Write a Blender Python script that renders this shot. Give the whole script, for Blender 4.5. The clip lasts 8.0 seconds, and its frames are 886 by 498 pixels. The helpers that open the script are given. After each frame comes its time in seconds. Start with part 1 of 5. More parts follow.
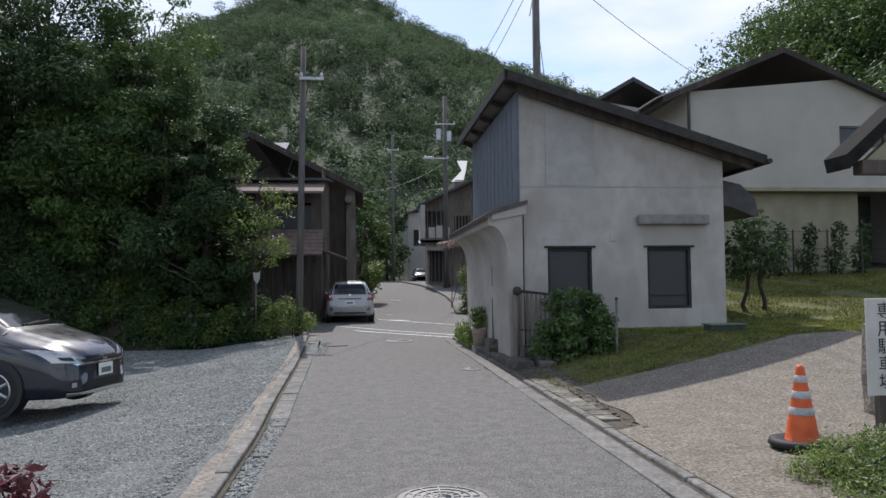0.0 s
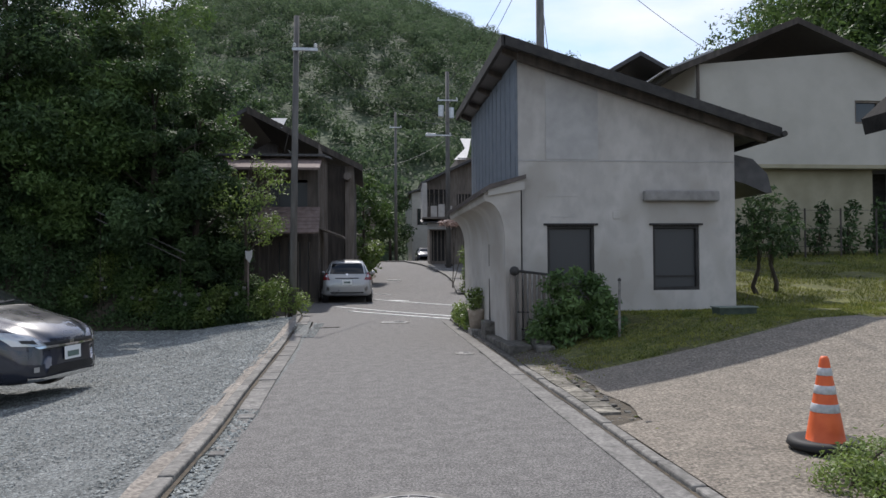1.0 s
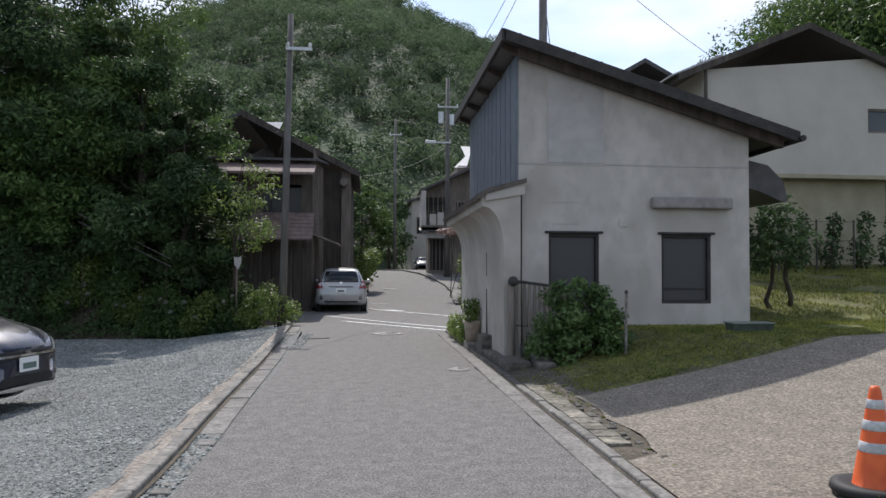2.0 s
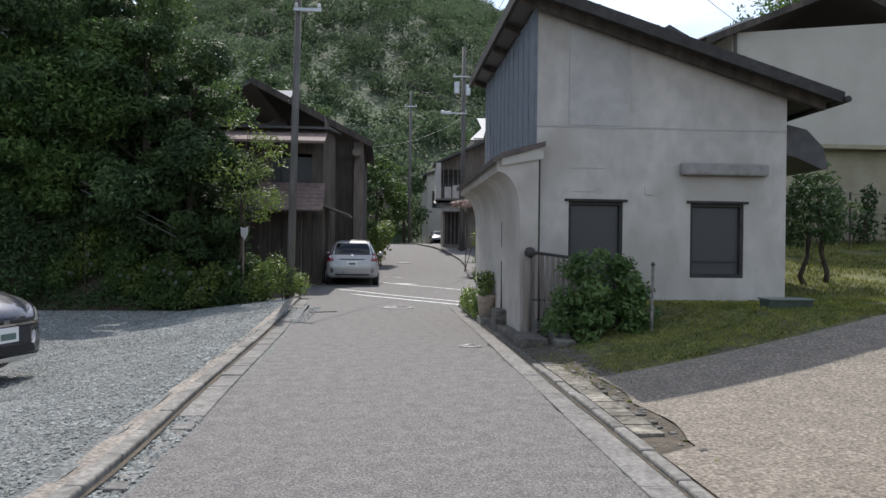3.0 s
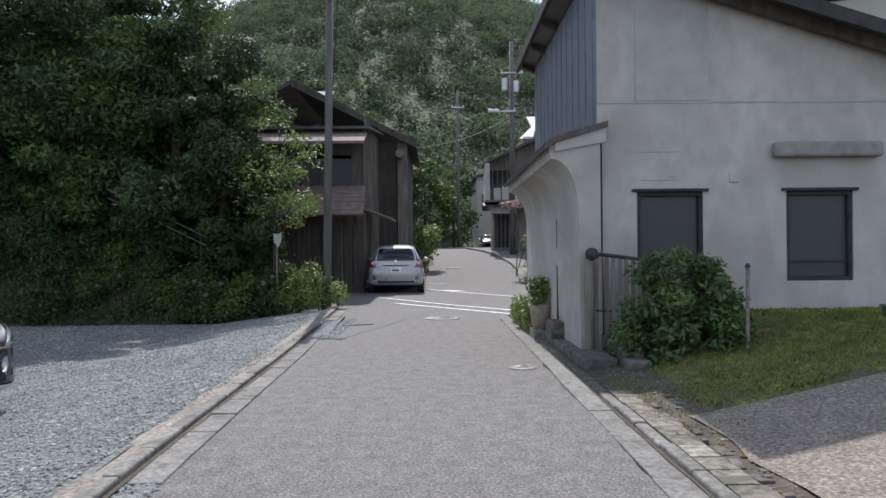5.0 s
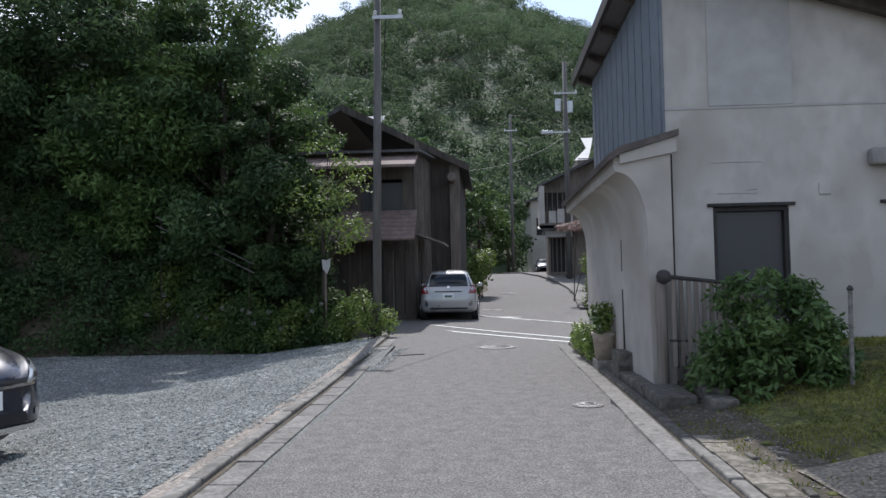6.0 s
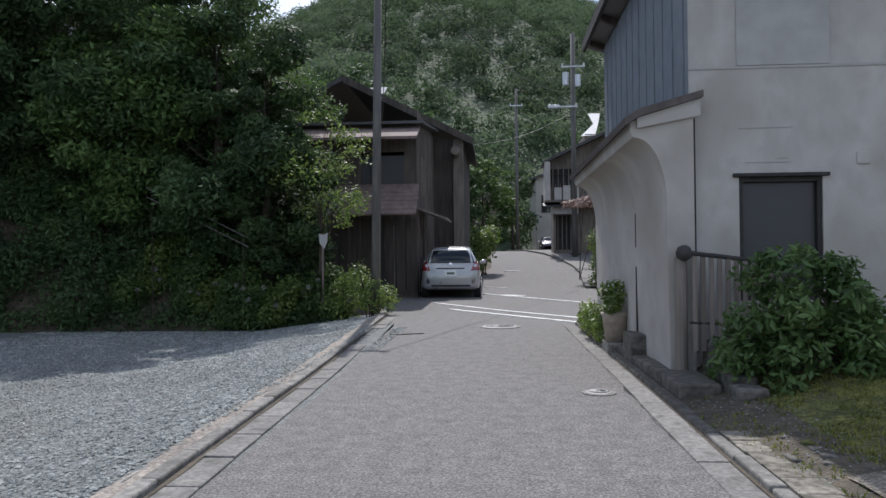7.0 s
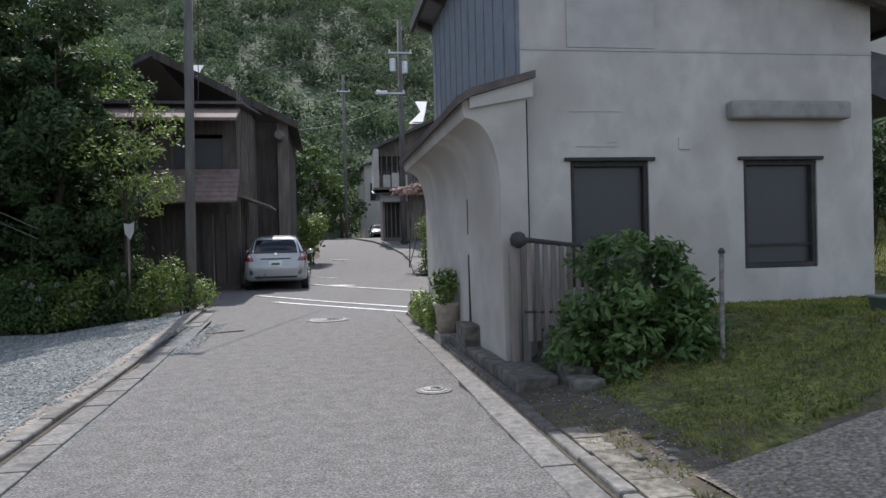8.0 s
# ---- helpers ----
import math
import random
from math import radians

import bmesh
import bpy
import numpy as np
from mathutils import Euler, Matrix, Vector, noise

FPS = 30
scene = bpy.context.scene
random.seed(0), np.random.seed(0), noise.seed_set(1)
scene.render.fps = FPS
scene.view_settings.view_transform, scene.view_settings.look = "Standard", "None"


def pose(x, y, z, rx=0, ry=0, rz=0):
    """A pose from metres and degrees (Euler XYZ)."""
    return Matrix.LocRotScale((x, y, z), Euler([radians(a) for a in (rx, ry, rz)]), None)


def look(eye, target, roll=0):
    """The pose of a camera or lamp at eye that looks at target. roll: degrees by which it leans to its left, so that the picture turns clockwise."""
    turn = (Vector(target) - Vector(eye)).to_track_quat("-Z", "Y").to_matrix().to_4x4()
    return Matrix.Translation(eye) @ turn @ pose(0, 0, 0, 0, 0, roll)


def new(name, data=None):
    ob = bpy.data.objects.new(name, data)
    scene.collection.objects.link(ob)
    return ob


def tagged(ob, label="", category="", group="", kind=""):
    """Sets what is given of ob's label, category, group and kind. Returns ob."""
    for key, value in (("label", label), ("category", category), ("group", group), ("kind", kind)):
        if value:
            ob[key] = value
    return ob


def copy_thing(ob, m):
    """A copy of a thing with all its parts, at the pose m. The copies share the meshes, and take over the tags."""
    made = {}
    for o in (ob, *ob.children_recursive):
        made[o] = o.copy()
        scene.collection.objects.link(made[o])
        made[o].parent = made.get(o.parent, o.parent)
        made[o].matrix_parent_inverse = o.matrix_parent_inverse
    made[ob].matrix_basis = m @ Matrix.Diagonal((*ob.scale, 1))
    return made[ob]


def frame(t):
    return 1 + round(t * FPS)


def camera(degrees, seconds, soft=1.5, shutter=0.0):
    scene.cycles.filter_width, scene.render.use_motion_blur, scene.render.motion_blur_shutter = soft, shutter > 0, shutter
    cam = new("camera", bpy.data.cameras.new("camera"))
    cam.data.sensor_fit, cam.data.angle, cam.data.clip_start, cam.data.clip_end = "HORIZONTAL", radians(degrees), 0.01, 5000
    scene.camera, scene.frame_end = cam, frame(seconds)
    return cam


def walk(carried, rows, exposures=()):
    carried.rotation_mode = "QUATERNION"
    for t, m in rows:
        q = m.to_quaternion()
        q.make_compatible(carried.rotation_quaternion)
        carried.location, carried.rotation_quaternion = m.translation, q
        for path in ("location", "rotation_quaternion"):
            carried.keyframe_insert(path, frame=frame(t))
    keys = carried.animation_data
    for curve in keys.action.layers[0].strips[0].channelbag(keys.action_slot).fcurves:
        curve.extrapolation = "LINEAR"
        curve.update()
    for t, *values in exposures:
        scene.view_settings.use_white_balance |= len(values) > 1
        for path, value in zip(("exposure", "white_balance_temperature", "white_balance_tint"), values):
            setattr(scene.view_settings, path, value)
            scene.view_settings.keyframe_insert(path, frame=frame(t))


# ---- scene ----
cam = camera(61.9, 8.0)

PATH = [
    (0, (0.29, -0.199, 1.411), (0.504, 1.788, 1.505), -0.6),
    (0.5, (0.419, 0.146, 1.397), (0.664, 2.13, 1.453), -0.4),
    (1, (0.564, 0.481, 1.405), (0.763, 2.471, 1.444), -0.4),
    (1.5, (0.659, 0.856, 1.423), (0.866, 2.844, 1.49), 0.2),
    (3, (0.869, 1.995, 1.323), (1.025, 3.989, 1.32), 0.7),
    (3.5, (0.928, 2.316, 1.337), (1.058, 4.311, 1.278), 1.0),
    (4, (1.009, 2.769, 1.313), (1.102, 4.766, 1.275), 0.8),
    (5.5, (1.089, 3.95, 1.309), (1.035, 5.949, 1.348), -1.1),
    (6, (1.095, 4.328, 1.302), (0.965, 6.322, 1.382), -1.1),
    (6.5, (1.043, 4.648, 1.294), (0.914, 6.641, 1.398), -0.4),
    (7, (1.099, 5.012, 1.272), (0.957, 7.007, 1.291), -0.6),
    (7.5, (1.147, 5.347, 1.262), (1.208, 7.346, 1.249), 1.1),
    (8, (1.143, 5.625, 1.28), (1.458, 7.6, 1.259), -1.4),
]
walk(cam, [(t, look(e, g, r)) for t, e, g, r in PATH],
     [(0.0, 0.08, 6250, 13), (1.5, 0.20, 6300, 13), (3.0, 0.38, 6350, 12), (3.5, 0.50, 6400, 12), (5.5, 0.42, 6120, 13), (6.5, 0.24, 6080, 13), (8.0, 0.38, 6150, 13)])

# ---- sky, sun, exposure ----
SUN_EL, SUN_AZ = 50.5, -4.5          # degrees; azimuth from +y, positive towards +x
world = bpy.data.worlds.new("sky")
scene.world = world
world.use_nodes = True
wn, wl = world.node_tree.nodes, world.node_tree.links
wn.clear()
sky = wn.new("ShaderNodeTexSky")
sky.sky_type = "NISHITA"
sky.sun_disc = False
sky.sun_elevation = radians(SUN_EL)
sky.sun_rotation = radians(SUN_AZ)
sky.air_density, sky.dust_density, sky.ozone_density = 1.1, 0.9, 1.0
wtc = wn.new("ShaderNodeTexCoord")
wmap = wn.new("ShaderNodeMapping")
wmap.inputs["Scale"].default_value = (1.6, 1.6, 4.5)
wnoise = wn.new("ShaderNodeTexNoise")
wnoise.inputs["Scale"].default_value = 1.7
wnoise.inputs["Detail"].default_value = 8
wramp = wn.new("ShaderNodeValToRGB")
wramp.color_ramp.elements[0].position, wramp.color_ramp.elements[1].position = 0.43, 0.62
wmix = wn.new("ShaderNodeMixRGB")
wmix.inputs["Color2"].default_value = (6.6, 6.9, 7.4, 1)
wbg = wn.new("ShaderNodeBackground")
wbg.inputs["Strength"].default_value = 0.138
wout = wn.new("ShaderNodeOutputWorld")
wl.new(wtc.outputs["Generated"], wmap.inputs["Vector"])
wl.new(wmap.outputs["Vector"], wnoise.inputs["Vector"])
wl.new(wnoise.outputs["Fac"], wramp.inputs["Fac"])
wl.new(wramp.outputs["Color"], wmix.inputs["Fac"])
wl.new(sky.outputs["Color"], wmix.inputs["Color1"])
wl.new(wmix.outputs["Color"], wbg.inputs["Color"])
wl.new(wbg.outputs["Background"], wout.inputs["Surface"])
sun = new("sun", bpy.data.lights.new("sun", "SUN"))
sun.data.energy, sun.data.angle, sun.data.color = 4.0, radians(0.6), (1.0, 0.95, 0.87)
_d = Vector((math.sin(radians(SUN_AZ)) * math.cos(radians(SUN_EL)), math.cos(radians(SUN_AZ)) * math.cos(radians(SUN_EL)), math.sin(radians(SUN_EL))))
sun.matrix_world = look(_d * 60, (0, 0, 0))


# ---- materials ----
def mat(name, a, b, scale=6.0, rough=0.85, bump=0.25, bscale=60.0, metal=0.0, big=0.25, spec=0.4, rnd=0.0, stretch=(1, 1, 1), stain=None, stain_at=0.6, sheer=0.0, island=0.0, coat=0.0, chips=None):
    """Two colours in fine grain, broad mottling, optional stains and relief, at world size."""
    m = bpy.data.materials.new(name)
    m.use_nodes = True
    n, l = m.node_tree.nodes, m.node_tree.links
    p = n["Principled BSDF"]
    geo = n.new("ShaderNodeNewGeometry")
    mp = n.new("ShaderNodeMapping")
    mp.inputs["Scale"].default_value = stretch
    l.new(geo.outputs["Position"], mp.inputs["Vector"])

    def nz(s, detail=4):
        t = n.new("ShaderNodeTexNoise")
        t.inputs["Scale"].default_value, t.inputs["Detail"].default_value = s, detail
        l.new(mp.outputs["Vector"], t.inputs["Vector"])
        return t

    def mixer(mode, f, c1, c2):
        x = n.new("ShaderNodeMixRGB")
        x.blend_type = mode
        for k, v in (("Fac", f), ("Color1", c1), ("Color2", c2)):
            if isinstance(v, (int, float)):
                x.inputs[k].default_value = v
            elif isinstance(v, tuple):
                x.inputs[k].default_value = (*v, 1)
            else:
                l.new(v, x.inputs[k])
        return x.outputs["Color"]

    def rng(src, lo, hi, to0, to1):
        r = n.new("ShaderNodeMapRange")
        r.inputs["From Min"].default_value, r.inputs["From Max"].default_value = lo, hi
        r.inputs["To Min"].default_value, r.inputs["To Max"].default_value = to0, to1
        l.new(src, r.inputs["Value"])
        return r.outputs["Result"]

    fine = nz(scale, 6)
    col = mixer("MIX", rng(fine.outputs["Fac"], 0.35, 0.65, 0, 1), a, b)
    broad = nz(scale / 9.0, 3)
    col = mixer("MULTIPLY", 1.0, col, rng(broad.outputs["Fac"], 0.3, 0.7, 1 - big, 1 + big * 0.6))
    if chips:
        vo = n.new("ShaderNodeTexVoronoi")
        vo.inputs["Scale"].default_value = chips[0]
        l.new(mp.outputs["Vector"], vo.inputs["Vector"])
        hue = n.new("ShaderNodeSeparateColor")
        l.new(vo.outputs["Color"], hue.inputs["Color"])
        col = mixer("MULTIPLY", 1.0, col, rng(hue.outputs["Red"], 0, 1, 1 - chips[1], 1 + chips[1]))
    if stain:
        st = nz(scale / 4.0, 8)
        col = mixer("MIX", rng(st.outputs["Fac"], stain_at, stain_at + 0.09, 0, 0.85), col, stain)
    if rnd:
        oi = n.new("ShaderNodeObjectInfo")
        col = mixer("MULTIPLY", 1.0, col, rng(oi.outputs["Random"], 0, 1, 1 - rnd, 1 + rnd))
    if island:
        col = mixer("MULTIPLY", 1.0, col, rng(geo.outputs["Random Per Island"], 0, 1, 1 - island, 1 + island))
    l.new(col, p.inputs["Base Color"])
    p.inputs["Metallic"].default_value = metal
    p.inputs["Specular IOR Level"].default_value = spec
    p.inputs["Coat Weight"].default_value = coat
    l.new(rng(fine.outputs["Fac"], 0.3, 0.7, max(0.02, rough - 0.08), min(1, rough + 0.08)), p.inputs["Roughness"])
    if bump:
        bn = nz(bscale, 5)
        bp = n.new("ShaderNodeBump")
        bp.inputs["Strength"].default_value = bump
        bp.inputs["Distance"].default_value = 1.0 / bscale
        l.new(bn.outputs["Fac"], bp.inputs["Height"])
        l.new(bp.outputs["Normal"], p.inputs["Normal"])
    if sheer:
        tr = n.new("ShaderNodeBsdfTranslucent")
        l.new(col, tr.inputs["Color"])
        ms = n.new("ShaderNodeMixShader")
        ms.inputs["Fac"].default_value = sheer
        l.new(p.outputs["BSDF"], ms.inputs[1])
        l.new(tr.outputs["BSDF"], ms.inputs[2])
        l.new(ms.outputs["Shader"], n["Material Output"].inputs["Surface"])
    return m


def plain(name, c, rough=0.5, metal=0.0, coat=0.0, spec=0.5):
    m = bpy.data.materials.new(name)
    m.use_nodes = True
    p = m.node_tree.nodes["Principled BSDF"]
    p.inputs["Base Color"].default_value = (*c, 1)
    p.inputs["Roughness"].default_value, p.inputs["Metallic"].default_value = rough, metal
    p.inputs["Coat Weight"].default_value = coat
    p.inputs["Specular IOR Level"].default_value = spec
    return m


ASPHALT = mat("asphalt", (0.085, 0.081, 0.077), (0.205, 0.196, 0.186), 60, 0.9, 0.9, 120, big=0.2, stain=(0.10, 0.10, 0.10), stain_at=0.66, chips=(105, 0.42))
GRAVEL_BED = mat("gravel_bed", (0.095, 0.102, 0.10), (0.205, 0.215, 0.208), 40, 0.95, 0.8, 45, big=0.2, chips=(55, 0.4))
STONE_CHIP = mat("stone_chip", (0.165, 0.18, 0.172), (0.27, 0.283, 0.27), 3.0, 0.85, 0.3, 120, big=0.2, island=0.5)
EARTH = mat("earth", (0.05, 0.042, 0.03), (0.11, 0.09, 0.065), 9, 0.95, 0.6, 25, big=0.3)
CONCRETE = mat("concrete", (0.125, 0.119, 0.108), (0.245, 0.233, 0.213), 20, 0.9, 0.35, 70, big=0.22, stain=(0.10, 0.098, 0.088), stain_at=0.58, rnd=0.14)
PAD = mat("exposed_aggregate", (0.105, 0.09, 0.071), (0.275, 0.24, 0.195), 38, 0.9, 0.6, 60, big=0.16, stain=(0.13, 0.115, 0.095), stain_at=0.62, chips=(70, 0.32))
YELLOW_CONC = mat("worn_concrete", (0.15, 0.132, 0.112), (0.33, 0.295, 0.255), 34, 0.95, 0.6, 40, big=0.3)
GUTTER = mat("gutter_concrete", (0.12, 0.115, 0.107), (0.225, 0.215, 0.20), 30, 0.9, 0.4, 80, big=0.22, stain=(0.085, 0.083, 0.075), stain_at=0.58, rnd=0.12)
PAVER = mat("old_paver", (0.105, 0.095, 0.077), (0.28, 0.258, 0.213), 16, 0.95, 0.6, 45, big=0.3, rnd=0.25, stain=(0.09, 0.085, 0.065), stain_at=0.56)
PAINT_LINE = mat("road_paint", (0.55, 0.55, 0.53), (0.75, 0.75, 0.72), 25, 0.8, 0.3, 80, stain=(0.25, 0.25, 0.24), stain_at=0.6)
IRON = mat("cast_iron", (0.16, 0.155, 0.15), (0.27, 0.265, 0.26), 30, 0.6, 0.3, 120, metal=0.4, rnd=0.1)
PLASTER = mat("white_plaster", (0.40, 0.38, 0.352), (0.485, 0.462, 0.43), 5.0, 0.92, 0.2, 70, big=0.15, stain=(0.355, 0.333, 0.296), stain_at=0.57, stretch=(1, 1, 0.65))
PLASTER_GREY = mat("patched_plaster", (0.36, 0.352, 0.34), (0.42, 0.412, 0.395), 5, 0.92, 0.12, 90, big=0.08)
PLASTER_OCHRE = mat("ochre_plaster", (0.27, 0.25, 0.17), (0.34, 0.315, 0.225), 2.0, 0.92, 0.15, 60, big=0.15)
BIG_PLASTER = mat("cream_plaster", (0.40, 0.382, 0.338), (0.455, 0.437, 0.39), 1.5, 0.92, 0.12, 60, big=0.08)
BLUE_SIDING = mat("blue_grey_siding", (0.13, 0.15, 0.175), (0.18, 0.20, 0.225), 5, 0.7, 0.15, 50, big=0.1)
ROOF_METAL = mat("dark_roof_metal", (0.05, 0.05, 0.052), (0.085, 0.083, 0.083), 6, 0.5, 0.15, 40, metal=0.2, big=0.2)
ROOF_RED = mat("faded_red_roof", (0.15, 0.112, 0.10), (0.225, 0.172, 0.155), 6, 0.85, 0.15, 40, metal=0.0, big=0.2)
# Pale metal; on three roof pieces its colour carries the sun's brightness.
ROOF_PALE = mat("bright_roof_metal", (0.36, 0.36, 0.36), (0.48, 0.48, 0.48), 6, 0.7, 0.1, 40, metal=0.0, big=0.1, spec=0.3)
WOOD_DARK = mat("dark_boards", (0.045, 0.039, 0.034), (0.092, 0.078, 0.067), 9, 0.85, 0.35, 50, big=0.25, stretch=(1, 1, 0.12), rnd=0.25)
WOOD_GREY = mat("weathered_wood", (0.14, 0.12, 0.10), (0.23, 0.20, 0.175), 10, 0.9, 0.35, 60, big=0.25, stretch=(1, 1, 0.12), rnd=0.15)
WOOD_BLACK = mat("black_timber", (0.026, 0.025, 0.024), (0.052, 0.049, 0.046), 8, 0.8, 0.3, 60, big=0.2)
STONE_DARK = mat("mossy_dark_stone", (0.065, 0.06, 0.052), (0.16, 0.15, 0.132), 12, 0.95, 0.6, 40, big=0.3, stain=(0.06, 0.08, 0.03), stain_at=0.6)
GLASS_DARK = plain("window_glass", (0.022, 0.025, 0.027), 0.06, spec=0.6)
SCREENED = plain("screened_glass", (0.035, 0.038, 0.04), 0.42, spec=0.5)
BLIND = mat("drawn_screen", (0.045, 0.05, 0.052), (0.065, 0.07, 0.07), 40, 0.6, 0.1, 200, stretch=(0.2, 1, 6))
BARK = mat("bark", (0.035, 0.028, 0.02), (0.085, 0.07, 0.052), 14, 0.95, 0.8, 30, stretch=(1, 1, 0.25))
POLE_CONC = mat("pole_concrete", (0.11, 0.105, 0.098), (0.17, 0.163, 0.152), 8, 0.85, 0.2, 60, stretch=(1, 1, 0.2))
LEAF_DEEP = mat("deep_green_leaf", (0.038, 0.070, 0.028), (0.080, 0.130, 0.046), 1.2, 0.6, 0, big=0.4, island=0.28, sheer=0.35, spec=0.3)
LEAF_MID = mat("mid_green_leaf", (0.055, 0.10, 0.028), (0.105, 0.165, 0.045), 1.2, 0.55, 0, big=0.35, island=0.28, sheer=0.4, spec=0.35)
LEAF_LIGHT = mat("light_green_leaf", (0.10, 0.155, 0.03), (0.19, 0.255, 0.065), 2.0, 0.5, 0, big=0.2, island=0.35, sheer=0.42, spec=0.5)
LEAF_HYDRANGEA = mat("hydrangea_leaf", (0.07, 0.13, 0.038), (0.13, 0.205, 0.06), 2.0, 0.5, 0, big=0.3, island=0.3, sheer=0.35, spec=0.4)
SHUTTER = mat("grey_shutter_metal", (0.21, 0.20, 0.19), (0.28, 0.27, 0.255), 8, 0.7, 0.1, 60, big=0.15)
BLOOM = mat("faded_bloom", (0.20, 0.20, 0.17), (0.32, 0.31, 0.28), 6.0, 0.7, 0, island=0.2, sheer=0.25)
LEAF_DRY = mat("faded_vine_leaf", (0.20, 0.13, 0.11), (0.34, 0.26, 0.23), 3.0, 0.6, 0, big=0.2, island=0.35, sheer=0.3)
LEAF_RED = mat("purple_red_leaf", (0.10, 0.025, 0.035), (0.18, 0.05, 0.06), 3.0, 0.5, 0, big=0.2, island=0.35, sheer=0.3)
GRASS_BLADE = mat("grass_blade", (0.10, 0.13, 0.022), (0.24, 0.245, 0.055), 2.2, 0.6, 0, big=0.35, island=0.35, sheer=0.35)
TURF = mat("turf", (0.06, 0.068, 0.02), (0.15, 0.15, 0.04), 9, 0.95, 0.9, 30, big=0.4, stain=(0.085, 0.075, 0.055), stain_at=0.57, chips=(45, 0.45))
FOREST = mat("far_forest", (0.070, 0.108, 0.058), (0.112, 0.158, 0.084), 0.12, 0.7, 0, big=0.4, island=0.08, sheer=0.5, spec=0.1)
FOREST_FLOOR = mat("forest_floor", (0.04, 0.062, 0.030), (0.075, 0.10, 0.05), 0.3, 0.95, 0.6, 0.8)
WIRE = plain("wire", (0.02, 0.02, 0.02), 0.6)
BLACK = plain("black_rubber", (0.012, 0.012, 0.012), 0.7)
STEEL = mat("galvanised_steel", (0.42, 0.43, 0.44), (0.55, 0.56, 0.57), 12, 0.4, 0.05, 60, metal=0.7)


# ---- building helpers ----
def thing(name, at, label, category, group="", kind=""):
    e = new(name)
    e.location = at
    return tagged(e, label, category, group, kind)


def root_at(o):
    while o.parent:
        o = o.parent
    return o.location


def part(name, bm, material, parent=None, label="", smooth=False):
    """Links a bmesh, drawn in world places, as one mesh under parent."""
    me = bpy.data.meshes.new(name)
    if parent:
        bmesh.ops.translate(bm, verts=bm.verts, vec=-root_at(parent))
    if smooth:
        for f in bm.faces:
            f.smooth = True
    bm.to_mesh(me)
    bm.free()
    me.materials.append(material)
    o = new(name, me)
    o.parent = parent
    if label:
        o["label"] = label
    return o


def setting(name, bm, material, label, category, smooth=False):
    return tagged(part(name, bm, material, None, "", smooth), label, category, kind="structure")


def raw(name, verts, faces, material, parent=None, label="", smooth=False):
    me = bpy.data.meshes.new(name)
    if parent:
        verts = np.asarray(verts) - np.array(root_at(parent))
    me.from_pydata([tuple(v) for v in verts], [], [tuple(f) for f in faces])
    if smooth:
        me.polygons.foreach_set("use_smooth", [True] * len(me.polygons))
    me.materials.append(material)
    o = new(name, me)
    o.parent = parent
    if label:
        o["label"] = label
    return o


def bx(x0, x1, y0, y1, z0, z1, r=0.0, bm=None):
    """A box, its edges rounded by r."""
    bm = bm or bmesh.new()
    v = [bm.verts.new((x, y, z)) for z in (z0, z1) for y in (y0, y1) for x in (x0, x1)]
    fs = [bm.faces.new([v[i] for i in q]) for q in ((0, 2, 3, 1), (4, 5, 7, 6), (0, 1, 5, 4), (2, 6, 7, 3), (0, 4, 6, 2), (1, 3, 7, 5))]
    if r:
        es = list({e for f in fs for e in f.edges})
        bmesh.ops.bevel(bm, geom=es, offset=r, segments=2, profile=0.5, affect="EDGES")
    return bm


def prism(poly, y0, y1, bm=None, axis="y"):
    """A polygon pushed along an axis: (x, z) along y, (y, z) along x, (x, y) along z."""
    bm = bm or bmesh.new()

    def put(a, b, c):
        return {"y": (a, c, b), "x": (c, a, b), "z": (a, b, c)}[axis]
    lo = [bm.verts.new(put(a, b, y0)) for a, b in poly]
    hi = [bm.verts.new(put(a, b, y1)) for a, b in poly]
    bm.faces.new(lo)
    bm.faces.new(hi[::-1])
    k = len(poly)
    for i in range(k):
        bm.faces.new((lo[i], hi[i], hi[(i + 1) % k], lo[(i + 1) % k]))
    bmesh.ops.recalc_face_normals(bm, faces=bm.faces)
    return bm


def tube(pts, radii, seg=8, bm=None, caps=True):
    """A tapered round bar along a line of points."""
    bm = bm or bmesh.new()
    pts = [Vector(p) for p in pts]
    if isinstance(radii, (int, float)):
        radii = [radii] * len(pts)
    rings = []
    for i, p in enumerate(pts):
        d = (pts[min(i + 1, len(pts) - 1)] - pts[max(i - 1, 0)]).normalized()
        side = d.cross(Vector((0, 0, 1)) if abs(d.z) < 0.9 else Vector((1, 0, 0))).normalized()
        up = side.cross(d)
        rings.append([bm.verts.new(p + radii[i] * (math.cos(a) * side + math.sin(a) * up)) for a in (2 * math.pi * j / seg for j in range(seg))])
    for a, b in zip(rings, rings[1:]):
        for j in range(seg):
            bm.faces.new((a[j], a[(j + 1) % seg], b[(j + 1) % seg], b[j]))
    if caps:
        bm.faces.new(rings[0][::-1])
        bm.faces.new(rings[-1])
    return bm


